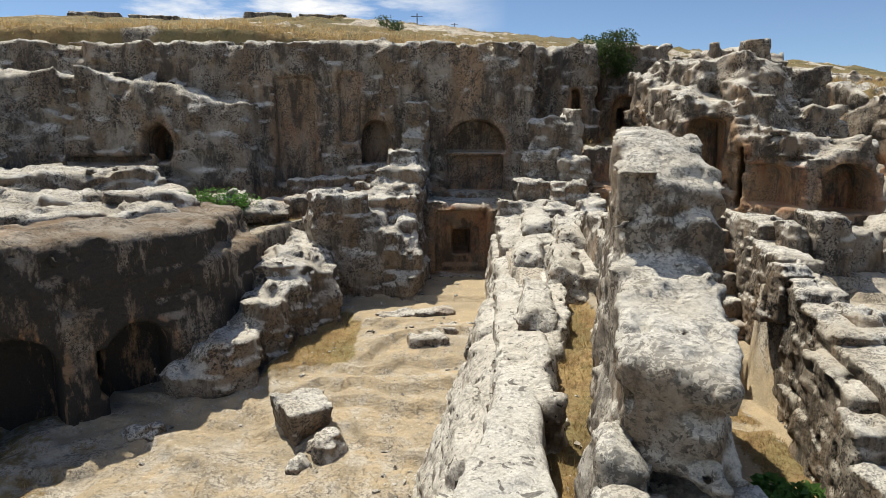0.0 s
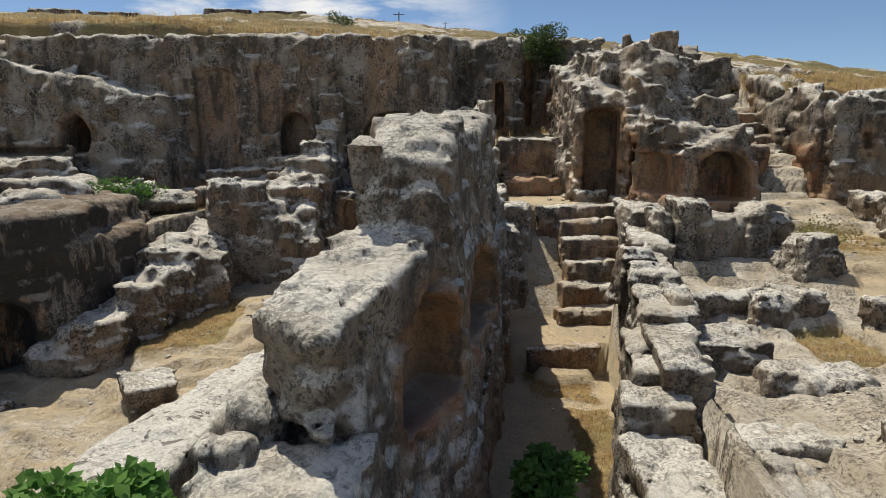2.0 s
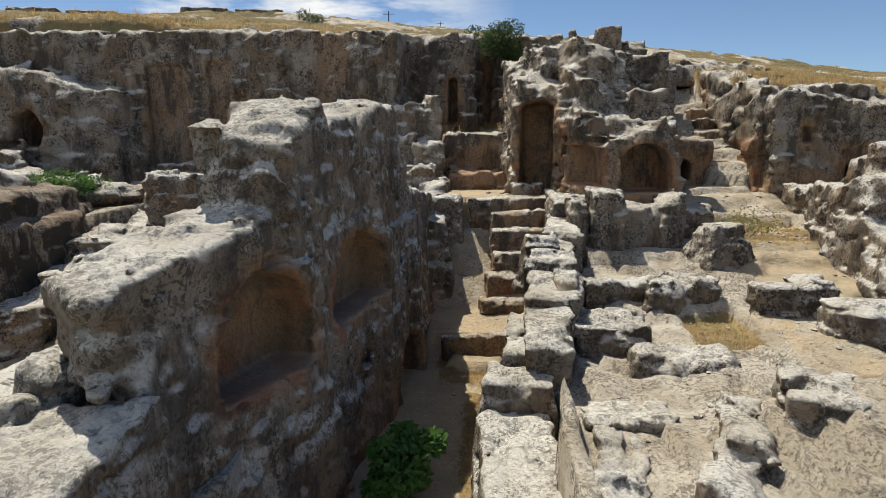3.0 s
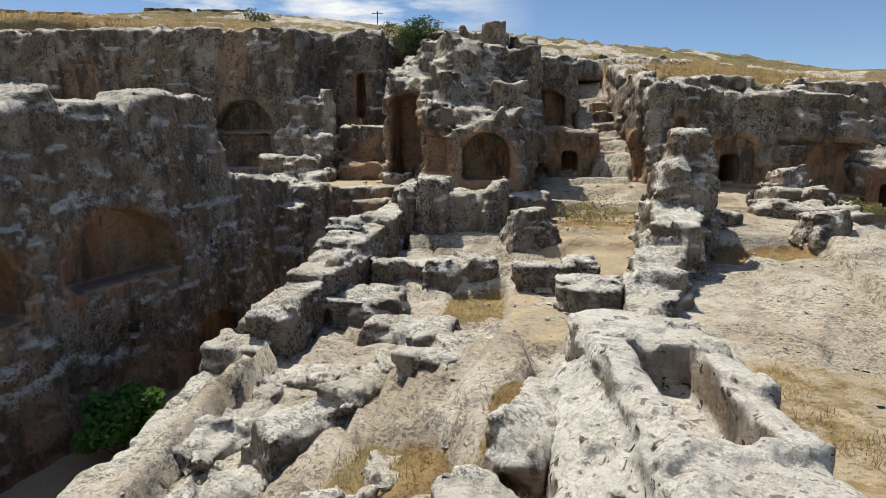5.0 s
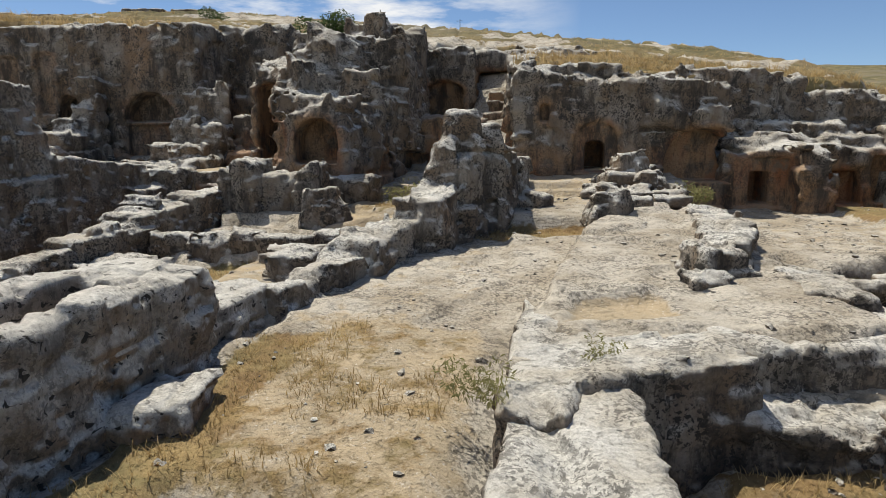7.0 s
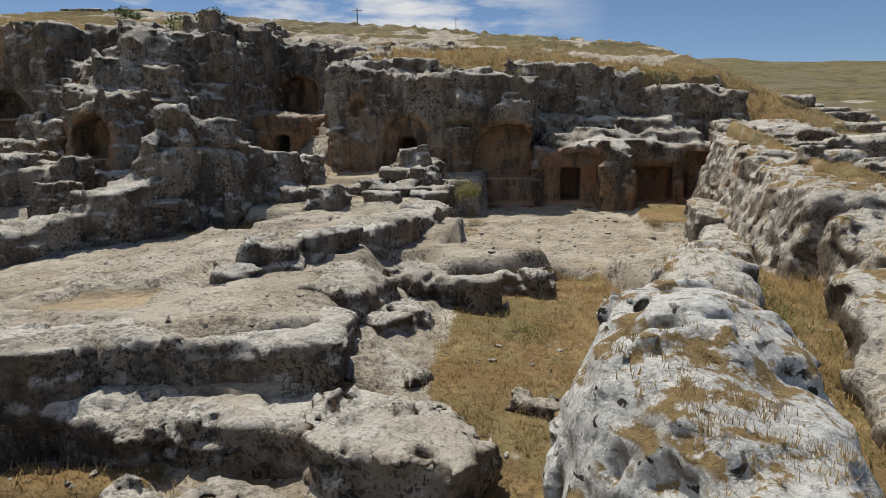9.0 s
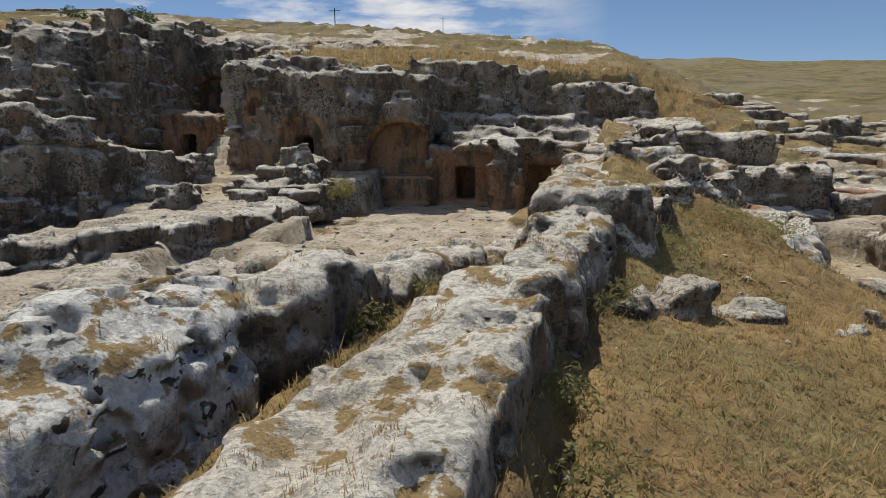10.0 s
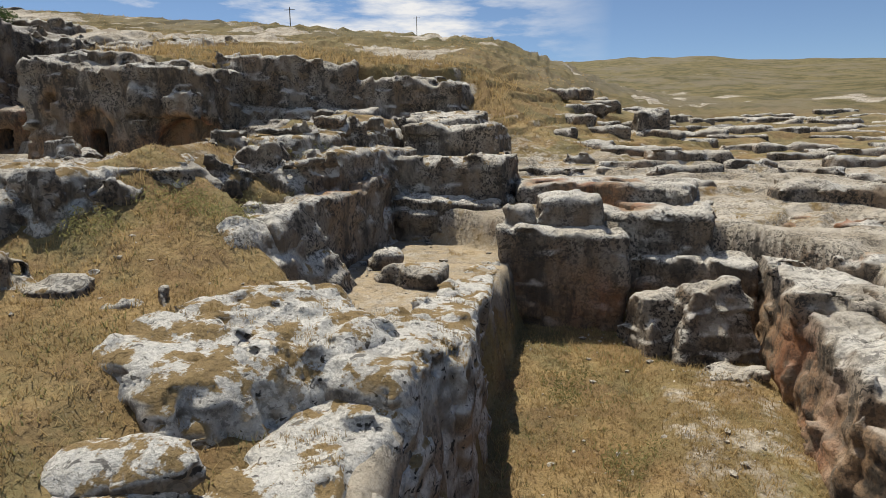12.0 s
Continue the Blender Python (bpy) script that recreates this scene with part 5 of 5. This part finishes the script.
stack("grassy_rock_bank", "long rock bank with pale pitted top beside the grass slope", "block",
     [prism([(33.5, 0.5), (35.2, 0.5), (35.8, 4.9), (34.1, 5.2)], 1.8, 4.15, gx=0.08, gy=0.03, lean=0.03, k=0.2), prism([(34.25, 4.9), (35.75, 4.5), (36.25, 7.1), (35.1, 7.6)], 2, 4.45, gx=0.12, gy=0.1, lean=0.03, k=0.2),
      prism([(35.6, 7.2), (36.35, 6.9), (37.3, 10.4), (36.2, 11.0)], 2, 4.85, gy=0.06, lean=0.06, k=0.25), prism([(36.0, 10.6), (37.6, 10.2), (38.6, 16.8), (36.8, 17.4)], 2, 5.5, gy=0.07, lean=0.22, k=0.15),
      prism([(37.2, 16.4), (39.4, 16.2), (40.4, 24.0), (38.0, 24.4)], 2, 6.1, gy=0.06, lean=0.25, k=0.15), prism([(39.2, 16.0), (40.6, 15.6), (41.4, 21), (39.6, 21)], 2, 5.5, lean=0.15)], h=0.07, rough=0.65, strata=0.3, pits=1.8, tuft=1.02, white=0.5)


def outcrop(x, y, w, l, up, yaw):
    """A low broken rock standing out of the grass."""
    z = height(x, y)
    thing("outcrop", "small weathered outcrop in the dry grass", "outcrop", [block(x, y, w, l, z - 0.5, z + up, yaw, 0.1, -0.1, 0.25, 0.1), block(x + 0.3 * w, y + 0.25 * l, w * 0.8, l * 0.7, z - 0.5, z + 0.55 * up, yaw + 35, 0, 0, 0.2, 0.1)],
          h=0.06, group="outcrops in the grass", tuft=0.95)


for place in ((37.7, 8.5, 0.9, 0.45, 0.16, 25), (37.3, 8.1, 0.5, 0.3, 0.12, -10), (38.9, 8.8, 0.5, 0.15, 0.05, -12), (39.9, 8.6, 0.7, 0.15, 0.05, -8), (38.4, 12.6, 0.9, 0.5, 0.3, 20), (39.2, 13.6, 1.2, 0.6, 0.35, -10), (39.9, 12.8, 0.8, 0.5, 0.3, 30),
              (38.8, 15.0, 1.0, 0.7, 0.4, 10), (39.6, 14.9, 1.1, 0.7, 0.35, -20), (37.9, 11.2, 0.7, 0.4, 0.2, 40), (38.6, 17.4, 1.2, 0.7, 0.4, 12), (39.1, 19.4, 1.3, 0.8, 0.45, -15), (39.4, 21.6, 1.4, 0.8, 0.4, 20), (38.3, 13.9, 1.1, 0.5, 0.35, -25), (37.9, 15.6, 0.9, 0.6, 0.4, 30), (39.5, 16.3, 1.0, 0.5, 0.4, 8)):
    outcrop(*place)
stack("white_outcrop", "white lichen-flecked rock outcrop in the grass", "slab",
     [prism([(40.5, 7.3), (42.0, 6.6), (43.6, 9.0), (42.4, 10.4), (41.0, 9.2)], 2, 3.55, gx=-0.10, gy=0.08, lean=0.45, k=0.25), prism([(42.2, 7.9), (44.0, 7.7), (44.5, 9.6), (43.2, 10.6)], 1.0, 3.2, gx=-0.06, lean=0.12, k=0.2),
      prism([(43.4, 8.8), (44.6, 8.9), (44.6, 11.2), (43.4, 11.8)], 0.8, 3.0, lean=0.06, k=0.2), prism([(42.0, 5.2), (43.6, 5.4), (44.2, 8.0), (42.9, 7.8)], 0.8, 2.75, gx=-0.05, gy=0.08, lean=0.15, k=0.2),
      block(43.0, 4.2, 1.6, 1.6, 0.8, 2.3, 15), dome(42.0, 6.0, 2.9, 0.9, 0.5, 0.3, 20), prism([(40.6, 4.0), (41.6, 3.6), (42.6, 6.0), (41.6, 6.6)], 1.5, 2.95, lean=0.2, k=0.2), prism([(43.5, 11.4), (44.5, 11.2), (44.7, 15.8), (43.8, 15.9)], 0.5, 2.95, lean=0.04, k=0.1)], h=0.055, rough=0.45, strata=0.3, pits=1.6, tuft=1.08, white=1.0)
stack("rock_cut_room", "roofless rock-cut room with benches and grave pits", "block",
     [prism([(40.0, 11.9), (40.95, 11.5), (41.2, 18.4), (40.2, 18.6)], 2, 4.65, gy=0.07, lean=0.03), prism([(39.0, 11.6), (40.5, 10.8), (40.9, 13.0), (39.6, 14.4)], 2, 4.45, lean=0.5, k=0.3),
      prism([(41.0, 19.3), (44.5, 19.3), (44.8, 23), (41.0, 23)], 2, 5.3, lean=0.02, k=0.05), prism([(41.0, 18.6), (44.5, 18.5), (44.5, 19.6), (41.0, 19.6)], 2, 4.18, lean=0.0, k=0.05),
      prism([(40.0, 18.9), (41.2, 19.2), (41.4, 22.8), (40.0, 22.6)], 2, 5.5, gy=0.1, lean=0.06), prism([(40.6, 22.6), (43.9, 22.6), (44.2, 27), (40.2, 27)], 3, 6.35, lean=0.03, k=0.05), prism([(39.6, 26.0), (42.6, 26.4), (43.0, 31), (39.4, 31)], 3, 6.9, gy=0.1, lean=0.25),
      block(39.9, 17.4, 1.0, 1.6, 3, 5.2, 10), block(42.0, 14.9, 0.7, 0.6, 2, 3.35, 20), prism([(42.2, 13.6), (43.4, 13.2), (43.6, 14.2), (42.4, 14.6)], 2, 3.2, lean=0.15)],
     [arch(40.4, 14.6, 4.45, -8, 0.5, 1.5, 1.6, 0, front=0.0), arch(40.5, 16.8, 4.75, -8, 0.55, 1.5, 1.4, 0, front=0.0)], h=0.08, rough=0.65, strata=0.6, tuft=0.95, white=0.1)
stack("pit_block", "large rock block with a sheer dark face over the pit", "block",
     [prism([(44.5, 15.9), (47.6, 15.8), (48.0, 20.0), (44.6, 20.0)], 0.4, 3.75, gy=0.05, lean=0.0), block(46.2, 17.3, 1.5, 1.4, 3, 4.4, 5), block(45.0, 16.9, 0.7, 0.9, 3, 4.15, 0), prism([(47.0, 17), (49.5, 16.6), (50.5, 20.5), (46.6, 21)], 2, 4.0, lean=0.1),
      prism([(44.8, 19.6), (49.6, 19.2), (50.6, 22.4), (44.6, 22.6)], 2, 4.5, lean=0.1), prism([(47.9, 16.6), (50.2, 15.4), (50.6, 17.4), (48.0, 18)], 0.4, 3.0, lean=0.06)],
     [arch(45.6, 19.9, 4.1, -4, 0.7, 1.5, 1.9, 0.0, front=0.0), arch(48.0, 18.2, 3.6, 40, 0.7, 1.5, 1.9, 0.0, front=0.0), arch(47.9, 20.1, 4.1, -4, 0.6, 1.5, 1.8, 0.0, front=0.0)], h=0.08, rough=0.5, strata=0.6, warm=2.6, white=0.25)
stack("pit_bank", "fractured pale rocks along the far side of the pit", "block",
     [prism([(50.0, 12.6), (51.6, 12.0), (52.4, 15.6), (50.6, 16.4)], 0.4, 3.0, lean=0.08), prism([(49.5, 9.2), (51.0, 8.8), (52.0, 12.6), (50.3, 13.0)], 0.4, 2.7, lean=0.12), prism([(49.3, 5.0), (52, 5), (52, 9.4), (49.6, 9.4)], 0.4, 2.3, lean=0.12),
      prism([(51.0, 10), (56, 10), (56, 17), (51.4, 17)], 0.4, 3.05, lean=0.05), block(54.0, 20.0, 3.6, 0.9, 3, 4.5, -8), block(52.6, 17.6, 3.2, 0.8, 2.5, 3.7, -14), block(52.2, 15.4, 1.6, 3.4, 2.5, 3.3, 25)],
     [arch(51.9, 17.2, 3.2, -50, 0.6, 0.8, 1.9, 0, front=0.0), arch(51.8, 15.2, 2.75, -55, 0.6, 0.8, 1.7, 0, front=0.0)], h=0.08, rough=0.8, warm=2.3, white=-0.5)
boulder("tall upright broken boulder in the pit", 49.1, 14.9, 1.7, 0.7, 0.55, 1.25, 10)
boulder("rounded sandy boulder in the pit", 49.3, 13.4, 0.95, 0.7, 0.5, 0.4, 0)
boulder("rough boulder at the pit's end", 48.1, 15.3, 1.7, 0.6, 0.5, 0.8, 30)
for i in range(120):
    px, py = 46 + (i * 7.3) % 27, 22 + (i * 4.13) % 24
    pz = float(ground_height(np.array([px]), np.array([py]))[0])
    thing("stone_slab", "bedded limestone slab set in the far slope", "stone slab",
          [block(px, py, 1.3 + 0.7 * (i % 4), 0.45 + 0.2 * (i % 3), pz - 0.4, pz + 0.18 + 0.06 * (i % 4), (i * 37) % 40 - 28)], h=0.13, rough=0.5, group="slabs on the far slope")
thing("stone_slab", "upright stone on the far slope", "stone slab", [block(50.9, 34.0, 1.4, 1.2, 4, 7.2, 5)], h=0.12)


# ---- plants ----
def leaf_mesh(name, centres, radii, count, size, seed, material, wide=0.6):
    """Many small bent leaves round some centres, uneven and with gaps."""
    rs = np.random.RandomState(seed)
    k = rs.randint(0, len(centres), count)
    dirs = rs.normal(size=(count, 3))
    dirs /= np.linalg.norm(dirs, axis=1)[:, None]
    r = np.array(radii)[k] * rs.uniform(0.45, 1.05, count) ** 0.6
    c = np.array(centres)[k] + dirs * r[:, None] * np.array([1, 1, 0.8])
    ax = dirs * 0.6 + rs.normal(size=(count, 3)) * 0.7
    ax /= np.linalg.norm(ax, axis=1)[:, None]
    sd = np.cross(ax, rs.normal(size=(count, 3)))
    sd /= np.linalg.norm(sd, axis=1)[:, None]
    s = size * rs.uniform(0.6, 1.3, count)[:, None]
    v = np.stack([c - ax * s * 0.5, c + sd * s * wide * 0.5, c + ax * s * 0.6 - np.array([0, 0, 0.15]) * s, c - sd * s * wide * 0.5], 1).reshape(-1, 3)
    me = mesh_data(name, v, np.arange(count * 4).reshape(-1, 4), False)
    me.materials.append(material)
    return me


def twigs(name, base, centres, seed):
    bm = bmesh.new()
    for c in centres:
        a, b = Vector(base), Vector(c)
        q = (b - a).to_track_quat("Z", "Y")
        for r0, r1, p0, p1 in ((0.03, 0.02, a, a.lerp(b, 0.6)), (0.02, 0.008, a.lerp(b, 0.6), b)):
            m = Matrix.Translation((p0 + p1) / 2) @ q.to_matrix().to_4x4()
            bmesh.ops.create_cone(bm, segments=6, radius1=r0, radius2=r1, depth=(p1 - p0).length, matrix=m)
    me = bpy.data.meshes.new(name)
    bm.to_mesh(me)
    bm.free()
    me.materials.append(TWIG)
    return me


def bush(name, label, x, y, z, r, tall, count, size, seed, material, wide=0.6):
    rs = np.random.RandomState(seed)
    root = tagged(new(name), label, "bush")
    root.location = (x, y, z)
    centres = [(rs.uniform(-r, r) * 0.7, rs.uniform(-r, r) * 0.7, tall * rs.uniform(0.35, 0.9)) for _ in range(11)]
    crown = new("crown", leaf_mesh("crown", centres, [r * rs.uniform(0.3, 0.55) for _ in centres], count, size, seed, material, wide))
    crown.parent = root
    if name != "herb_clump":
        for c in centres[:6]:
            new("stem", twigs("stem", (0, 0, -0.1), [c], seed)).parent = root
    return root


bush("fig_bush", "leafy green fig bush growing on the corridor floor", 6.15, 9.9, 0.4, 0.85, 1.4, 2200, 0.16, 3, FIG_LEAF, 0.75)
bush("fig_bush", "green fig shoots beside the rock ledge", 0.8, 4.5, 3.5, 0.8, 1.0, 1200, 0.16, 4, FIG_LEAF, 0.75)
bush("shrub", "green shrub on the grassy shelf", -9.0, 24.6, 4.9, 1.2, 1.2, 1500, 0.12, 5, FIG_LEAF)
bush("shrub", "dark green shrub hanging over the cliff edge", 9.7, 37.6, 10.9, 1.8, 3.9, 5200, 0.15, 6, SHRUB_LEAF)
bush("herb_clump", "green herbs growing behind the dressed slabs", 28.3, 22.4, 3.6, 0.9, 1.2, 1000, 0.10, 7, GREEN_HERB)
bush("herb_clump", "green herbs on the path between walls", 17.8, 21.4, 4.0, 1.3, 0.6, 800, 0.10, 8, GREEN_HERB)
bush("herb_clump", "low green herbs by the rock bank", 36.3, 4.4, 3.3, 0.6, 0.45, 420, 0.06, 9, GREEN_HERB)
bush("herb_clump", "grey-green tuft on the quarry floor's edge", 21.2, 5.2, 2.85, 0.5, 0.8, 600, 0.09, 10, GREEN_HERB, 0.25)
for k, (px, py, r, up) in enumerate(((38.3, 10.3, 0.6, 0.4), (38.9, 11.5, 0.7, 0.4), (40.0, 11.3, 0.6, 0.35), (36.8, 7.9, 0.5, 0.4), (36.4, 5.9, 0.45, 0.4), (34.1, 6.9, 0.4, 0.45), (34.4, 8.6, 0.4, 0.4),
                                  (46.2, 12.6, 0.7, 0.5), (47.0, 10.4, 0.6, 0.4), (44.9, 8.2, 0.35, 0.6), (39.2, 16.4, 0.8, 0.4), (41.6, 24.4, 1.2, 0.5), (49.2, 16.2, 0.7, 0.5), (22.9, 6.4, 0.3, 0.5), (31.4, 10.5, 0.6, 0.3))):
    bush("herb_clump", "olive green herbs standing in the dry grass", px, py, height(px, py) - 0.05, r, up, int(900 * r), 0.07, 60 + k, GREEN_HERB, 0.3)
bush("shrub", "dark shrub on the hilltop", -4.0, 50.0, 16.3, 1.2, 1.4, 700, 0.16, 11, SHRUB_LEAF)


def tufts(name, label, count, x0, x1, y0, y1, low, high, seed, material, need=0.45, width=0.012, blades=6):
    """Grass blades standing where the ground is grassy."""
    rs = np.random.RandomState(seed)
    x, y = rs.uniform(x0, x1, count), rs.uniform(y0, y1, count)
    z, grass = ground_height(x, y), ground_value("grass", x, y)
    keep = grass + 0.25 * fbm(x, y, x * 0 + 90, 0.8, 2) > need
    x, y, z = x[keep], y[keep], z[keep]
    n = len(x)
    bx, by = np.repeat(x, blades) + rs.normal(0, 0.05, n * blades), np.repeat(y, blades) + rs.normal(0, 0.05, n * blades)
    bz = np.repeat(z, blades) - 0.03
    tall = rs.uniform(low, high, n * blades) * np.repeat(rs.uniform(0.6, 1.25, n), blades)
    a, lean = rs.uniform(0, 6.28, n * blades), rs.uniform(0.3, 1.1, n * blades) * tall
    dx, dy = np.cos(a), np.sin(a)
    wd = width * rs.uniform(0.7, 1.4, n * blades)
    p = lambda u, s, h: np.stack([bx + dx * u - dy * s, by + dy * u + dx * s, bz + h], 1)
    v = np.stack([p(0, -wd, 0 * tall), p(0, wd, 0 * tall), p(lean * 0.4, wd * 0.7, tall * 0.6), p(lean * 0.4, -wd * 0.7, tall * 0.6), p(lean, 0 * wd, tall)], 1).reshape(-1, 3)
    b = np.arange(n * blades)[:, None] * 5
    tri = np.concatenate([b + [0, 1, 2], b + [0, 2, 3], b + [3, 2, 4]]).reshape(-1, 3)
    me = mesh_data(name, v, tri, False)
    me.materials.append(material)
    return tagged(new(name, me), label, "grass", kind="stuff")


tufts("dry_grass", "dry straw-coloured grass on the eastern slope", 40000, 33, 52, 2.5, 20, 0.04, 0.16, 21, DRY_GRASS, 0.5, 0.007, 5)
tufts("dry_grass", "taller straw clumps on the eastern slope", 2600, 33, 52, 2.5, 21, 0.12, 0.34, 26, DRY_GRASS, 0.95, 0.006, 12)
tufts("green_weeds", "sparse green weeds in the dry grass", 9000, 33, 52, 3, 20, 0.04, 0.13, 22, GREEN_HERB, 0.82, 0.009)
tufts("dry_grass", "dry grass patches on the courts and terraces", 60000, -12, 33, 3, 31, 0.04, 0.19, 23, DRY_GRASS, 0.5, 0.007)
tufts("dry_grass", "dry grass on the hill above the tombs", 16000, -35, 50, 29, 62, 0.08, 0.24, 24, DRY_GRASS, 0.5, 0.02, 5)


tufts("dry_grass", "tall dry grass along the cliff's edge", 5000, -30, 44, 30.5, 37, 0.2, 0.6, 25, DRY_GRASS, 0.45, 0.014, 5)


def rock_tufts(name, label, rocks, count, seed, material, low=0.05, high=0.16, blades=9):
    """Dry tufts rooted in the hollows of rocks."""
    rs = np.random.RandomState(seed)
    pts = []
    for o in rocks:
        me = o.data
        co, no = np.empty(len(me.vertices) * 3, np.float32), np.empty(len(me.vertices) * 3, np.float32)
        me.vertices.foreach_get("co", co)
        me.vertices.foreach_get("normal", no)
        co, no = co.reshape(-1, 3), no.reshape(-1, 3)
        grow = fbm(co[:, 0], co[:, 1], co[:, 2] + 77, 0.7, 3)
        pts.append(co[(no[:, 2] > 0.6) & (grow > 0.22)])
    pts = np.concatenate(pts)
    pts = pts[pts[:, 2] > ground_height(pts[:, 0], pts[:, 1]) + 0.02]
    pts = pts[rs.randint(0, len(pts), count)]
    n = count * blades
    base = np.repeat(pts, blades, 0) + rs.normal(0, 0.035, (n, 3)) * [1, 1, 0]
    tall, a, wd = rs.uniform(low, high, n), rs.uniform(0, 6.28, n), rs.uniform(0.003, 0.007, n)
    lean = tall * rs.uniform(0.2, 0.9, n)
    dx, dy = np.cos(a), np.sin(a)
    v = np.stack([base + np.stack([-dy * wd, dx * wd, -0.02 + 0 * wd], 1), base + np.stack([dy * wd, -dx * wd, -0.02 + 0 * wd], 1), base + np.stack([dx * lean, dy * lean, tall], 1)], 1).reshape(-1, 3)
    me = mesh_data(name, v, np.arange(3 * n).reshape(-1, 3), False)
    me.materials.append(material)
    return tagged(new(name, me), label, "grass", kind="stuff")


rock_tufts("rock_grass", "dry tufts growing on the pale rocks", [bpy.data.objects["white_boulder"]] + [o for k in ("pitted_rock", "grassy_rock_bank", "white_outcrop") for o in bpy.data.objects[k].children], 1100, 31, DRY_GRASS, 0.02, 0.07)


def loose_stones(name, label, count, x0, x1, y0, y1, seed):
    """Small broken stones lying about on the open ground."""
    rs = np.random.RandomState(seed)
    bm = bmesh.new()
    bmesh.ops.create_icosphere(bm, subdivisions=1, radius=1.0)
    bv = np.array([v.co[:] for v in bm.verts])
    bf = np.array([[v.index for v in f.verts] for f in bm.faces])
    bm.free()
    x, y = rs.uniform(x0, x1, count), rs.uniform(y0, y1, count)
    keep = fbm(x, y, x * 0 + 15, 2.0, 3) > -0.05
    x, y = x[keep], y[keep]
    z, n = ground_height(x, y), len(x)
    size = 0.02 + 0.075 * rs.rand(n) ** 5
    v = bv[None] * (1 + 0.35 * rs.normal(size=(n, len(bv), 1))) * rs.uniform(0.6, 1.3, (n, 1, 3)) * size[:, None, None]
    v[:, :, 2] *= 0.65
    v += np.stack([x, y, z + size * 0.3], 1)[:, None]
    me = mesh_data(name, v.reshape(-1, 3), (bf[None] + (np.arange(n) * len(bv))[:, None, None]).reshape(-1, 3), False)
    add_value(me, "cut", np.zeros(n * len(bv)))
    add_value(me, "tuft", np.zeros(n * len(bv)))
    add_value(me, "white", np.zeros(n * len(bv)))
    me.materials.append(LIMESTONE)
    return tagged(new(name, me), label, "stones", kind="stuff")


loose_stones("loose_stones", "small pale broken stones scattered on the ground", 7000, -9, 50, 4, 26, 41)


# ---- far things ----
def utility_pole(label, x, y, z, tall, arms=1):
    root = tagged(new("utility_pole"), label, "utility pole", "poles on the hill")
    root.location = (x, y, z)
    def bar(name, m, r, l):
        bm = bmesh.new()
        bmesh.ops.create_cone(bm, segments=8, radius1=r, radius2=r * 0.75, depth=l, cap_ends=True, matrix=m)
        me = bpy.data.meshes.new(name)
        bm.to_mesh(me)
        bm.free()
        me.materials.append(POLE)
        o = new(name, me)
        o.parent = root
    bar("post", pose(0, 0, tall / 2), 0.13, tall)
    for k in range(arms):
        bar("crossarm", pose(0, 0, tall - 0.5 - 1.0 * k, 0, 90, 0), 0.07, 2.2)
    return root


def far_pole(label, x, y, top, arms=1):
    z = height(x, y) - 0.3
    return utility_pole(label, x, y, z, max(top - z, 4.0), arms)


far_pole("dark wooden utility pole on the hill crest", 3.7, 206.0, 46.5)
far_pole("wooden utility pole with a crossarm on the hill", -5.0, 122.0, 32.5)
far_pole("utility pole behind the western cliff", -112.0, 190.0, 46.0)


def field_wall(x0, y0, x1, y1, n):
    """A low dark dry-stone wall along the hill's crest, in broken lengths."""
    for k in range(n):
        u = (k + 0.5) / n
        x, y = x0 + u * (x1 - x0), y0 + u * (y1 - y0)
        z = height(x, y)
        slab("long dark flat ledge of stone on the hill crest", x, y, abs(x1 - x0) / n * 0.86, 1.0, z - 0.4, z + 0.55 + 0.1 * (k % 2), 10, "ledges on the crest")


field_wall(-34.0, 57.0, -9.0, 61.0, 5)
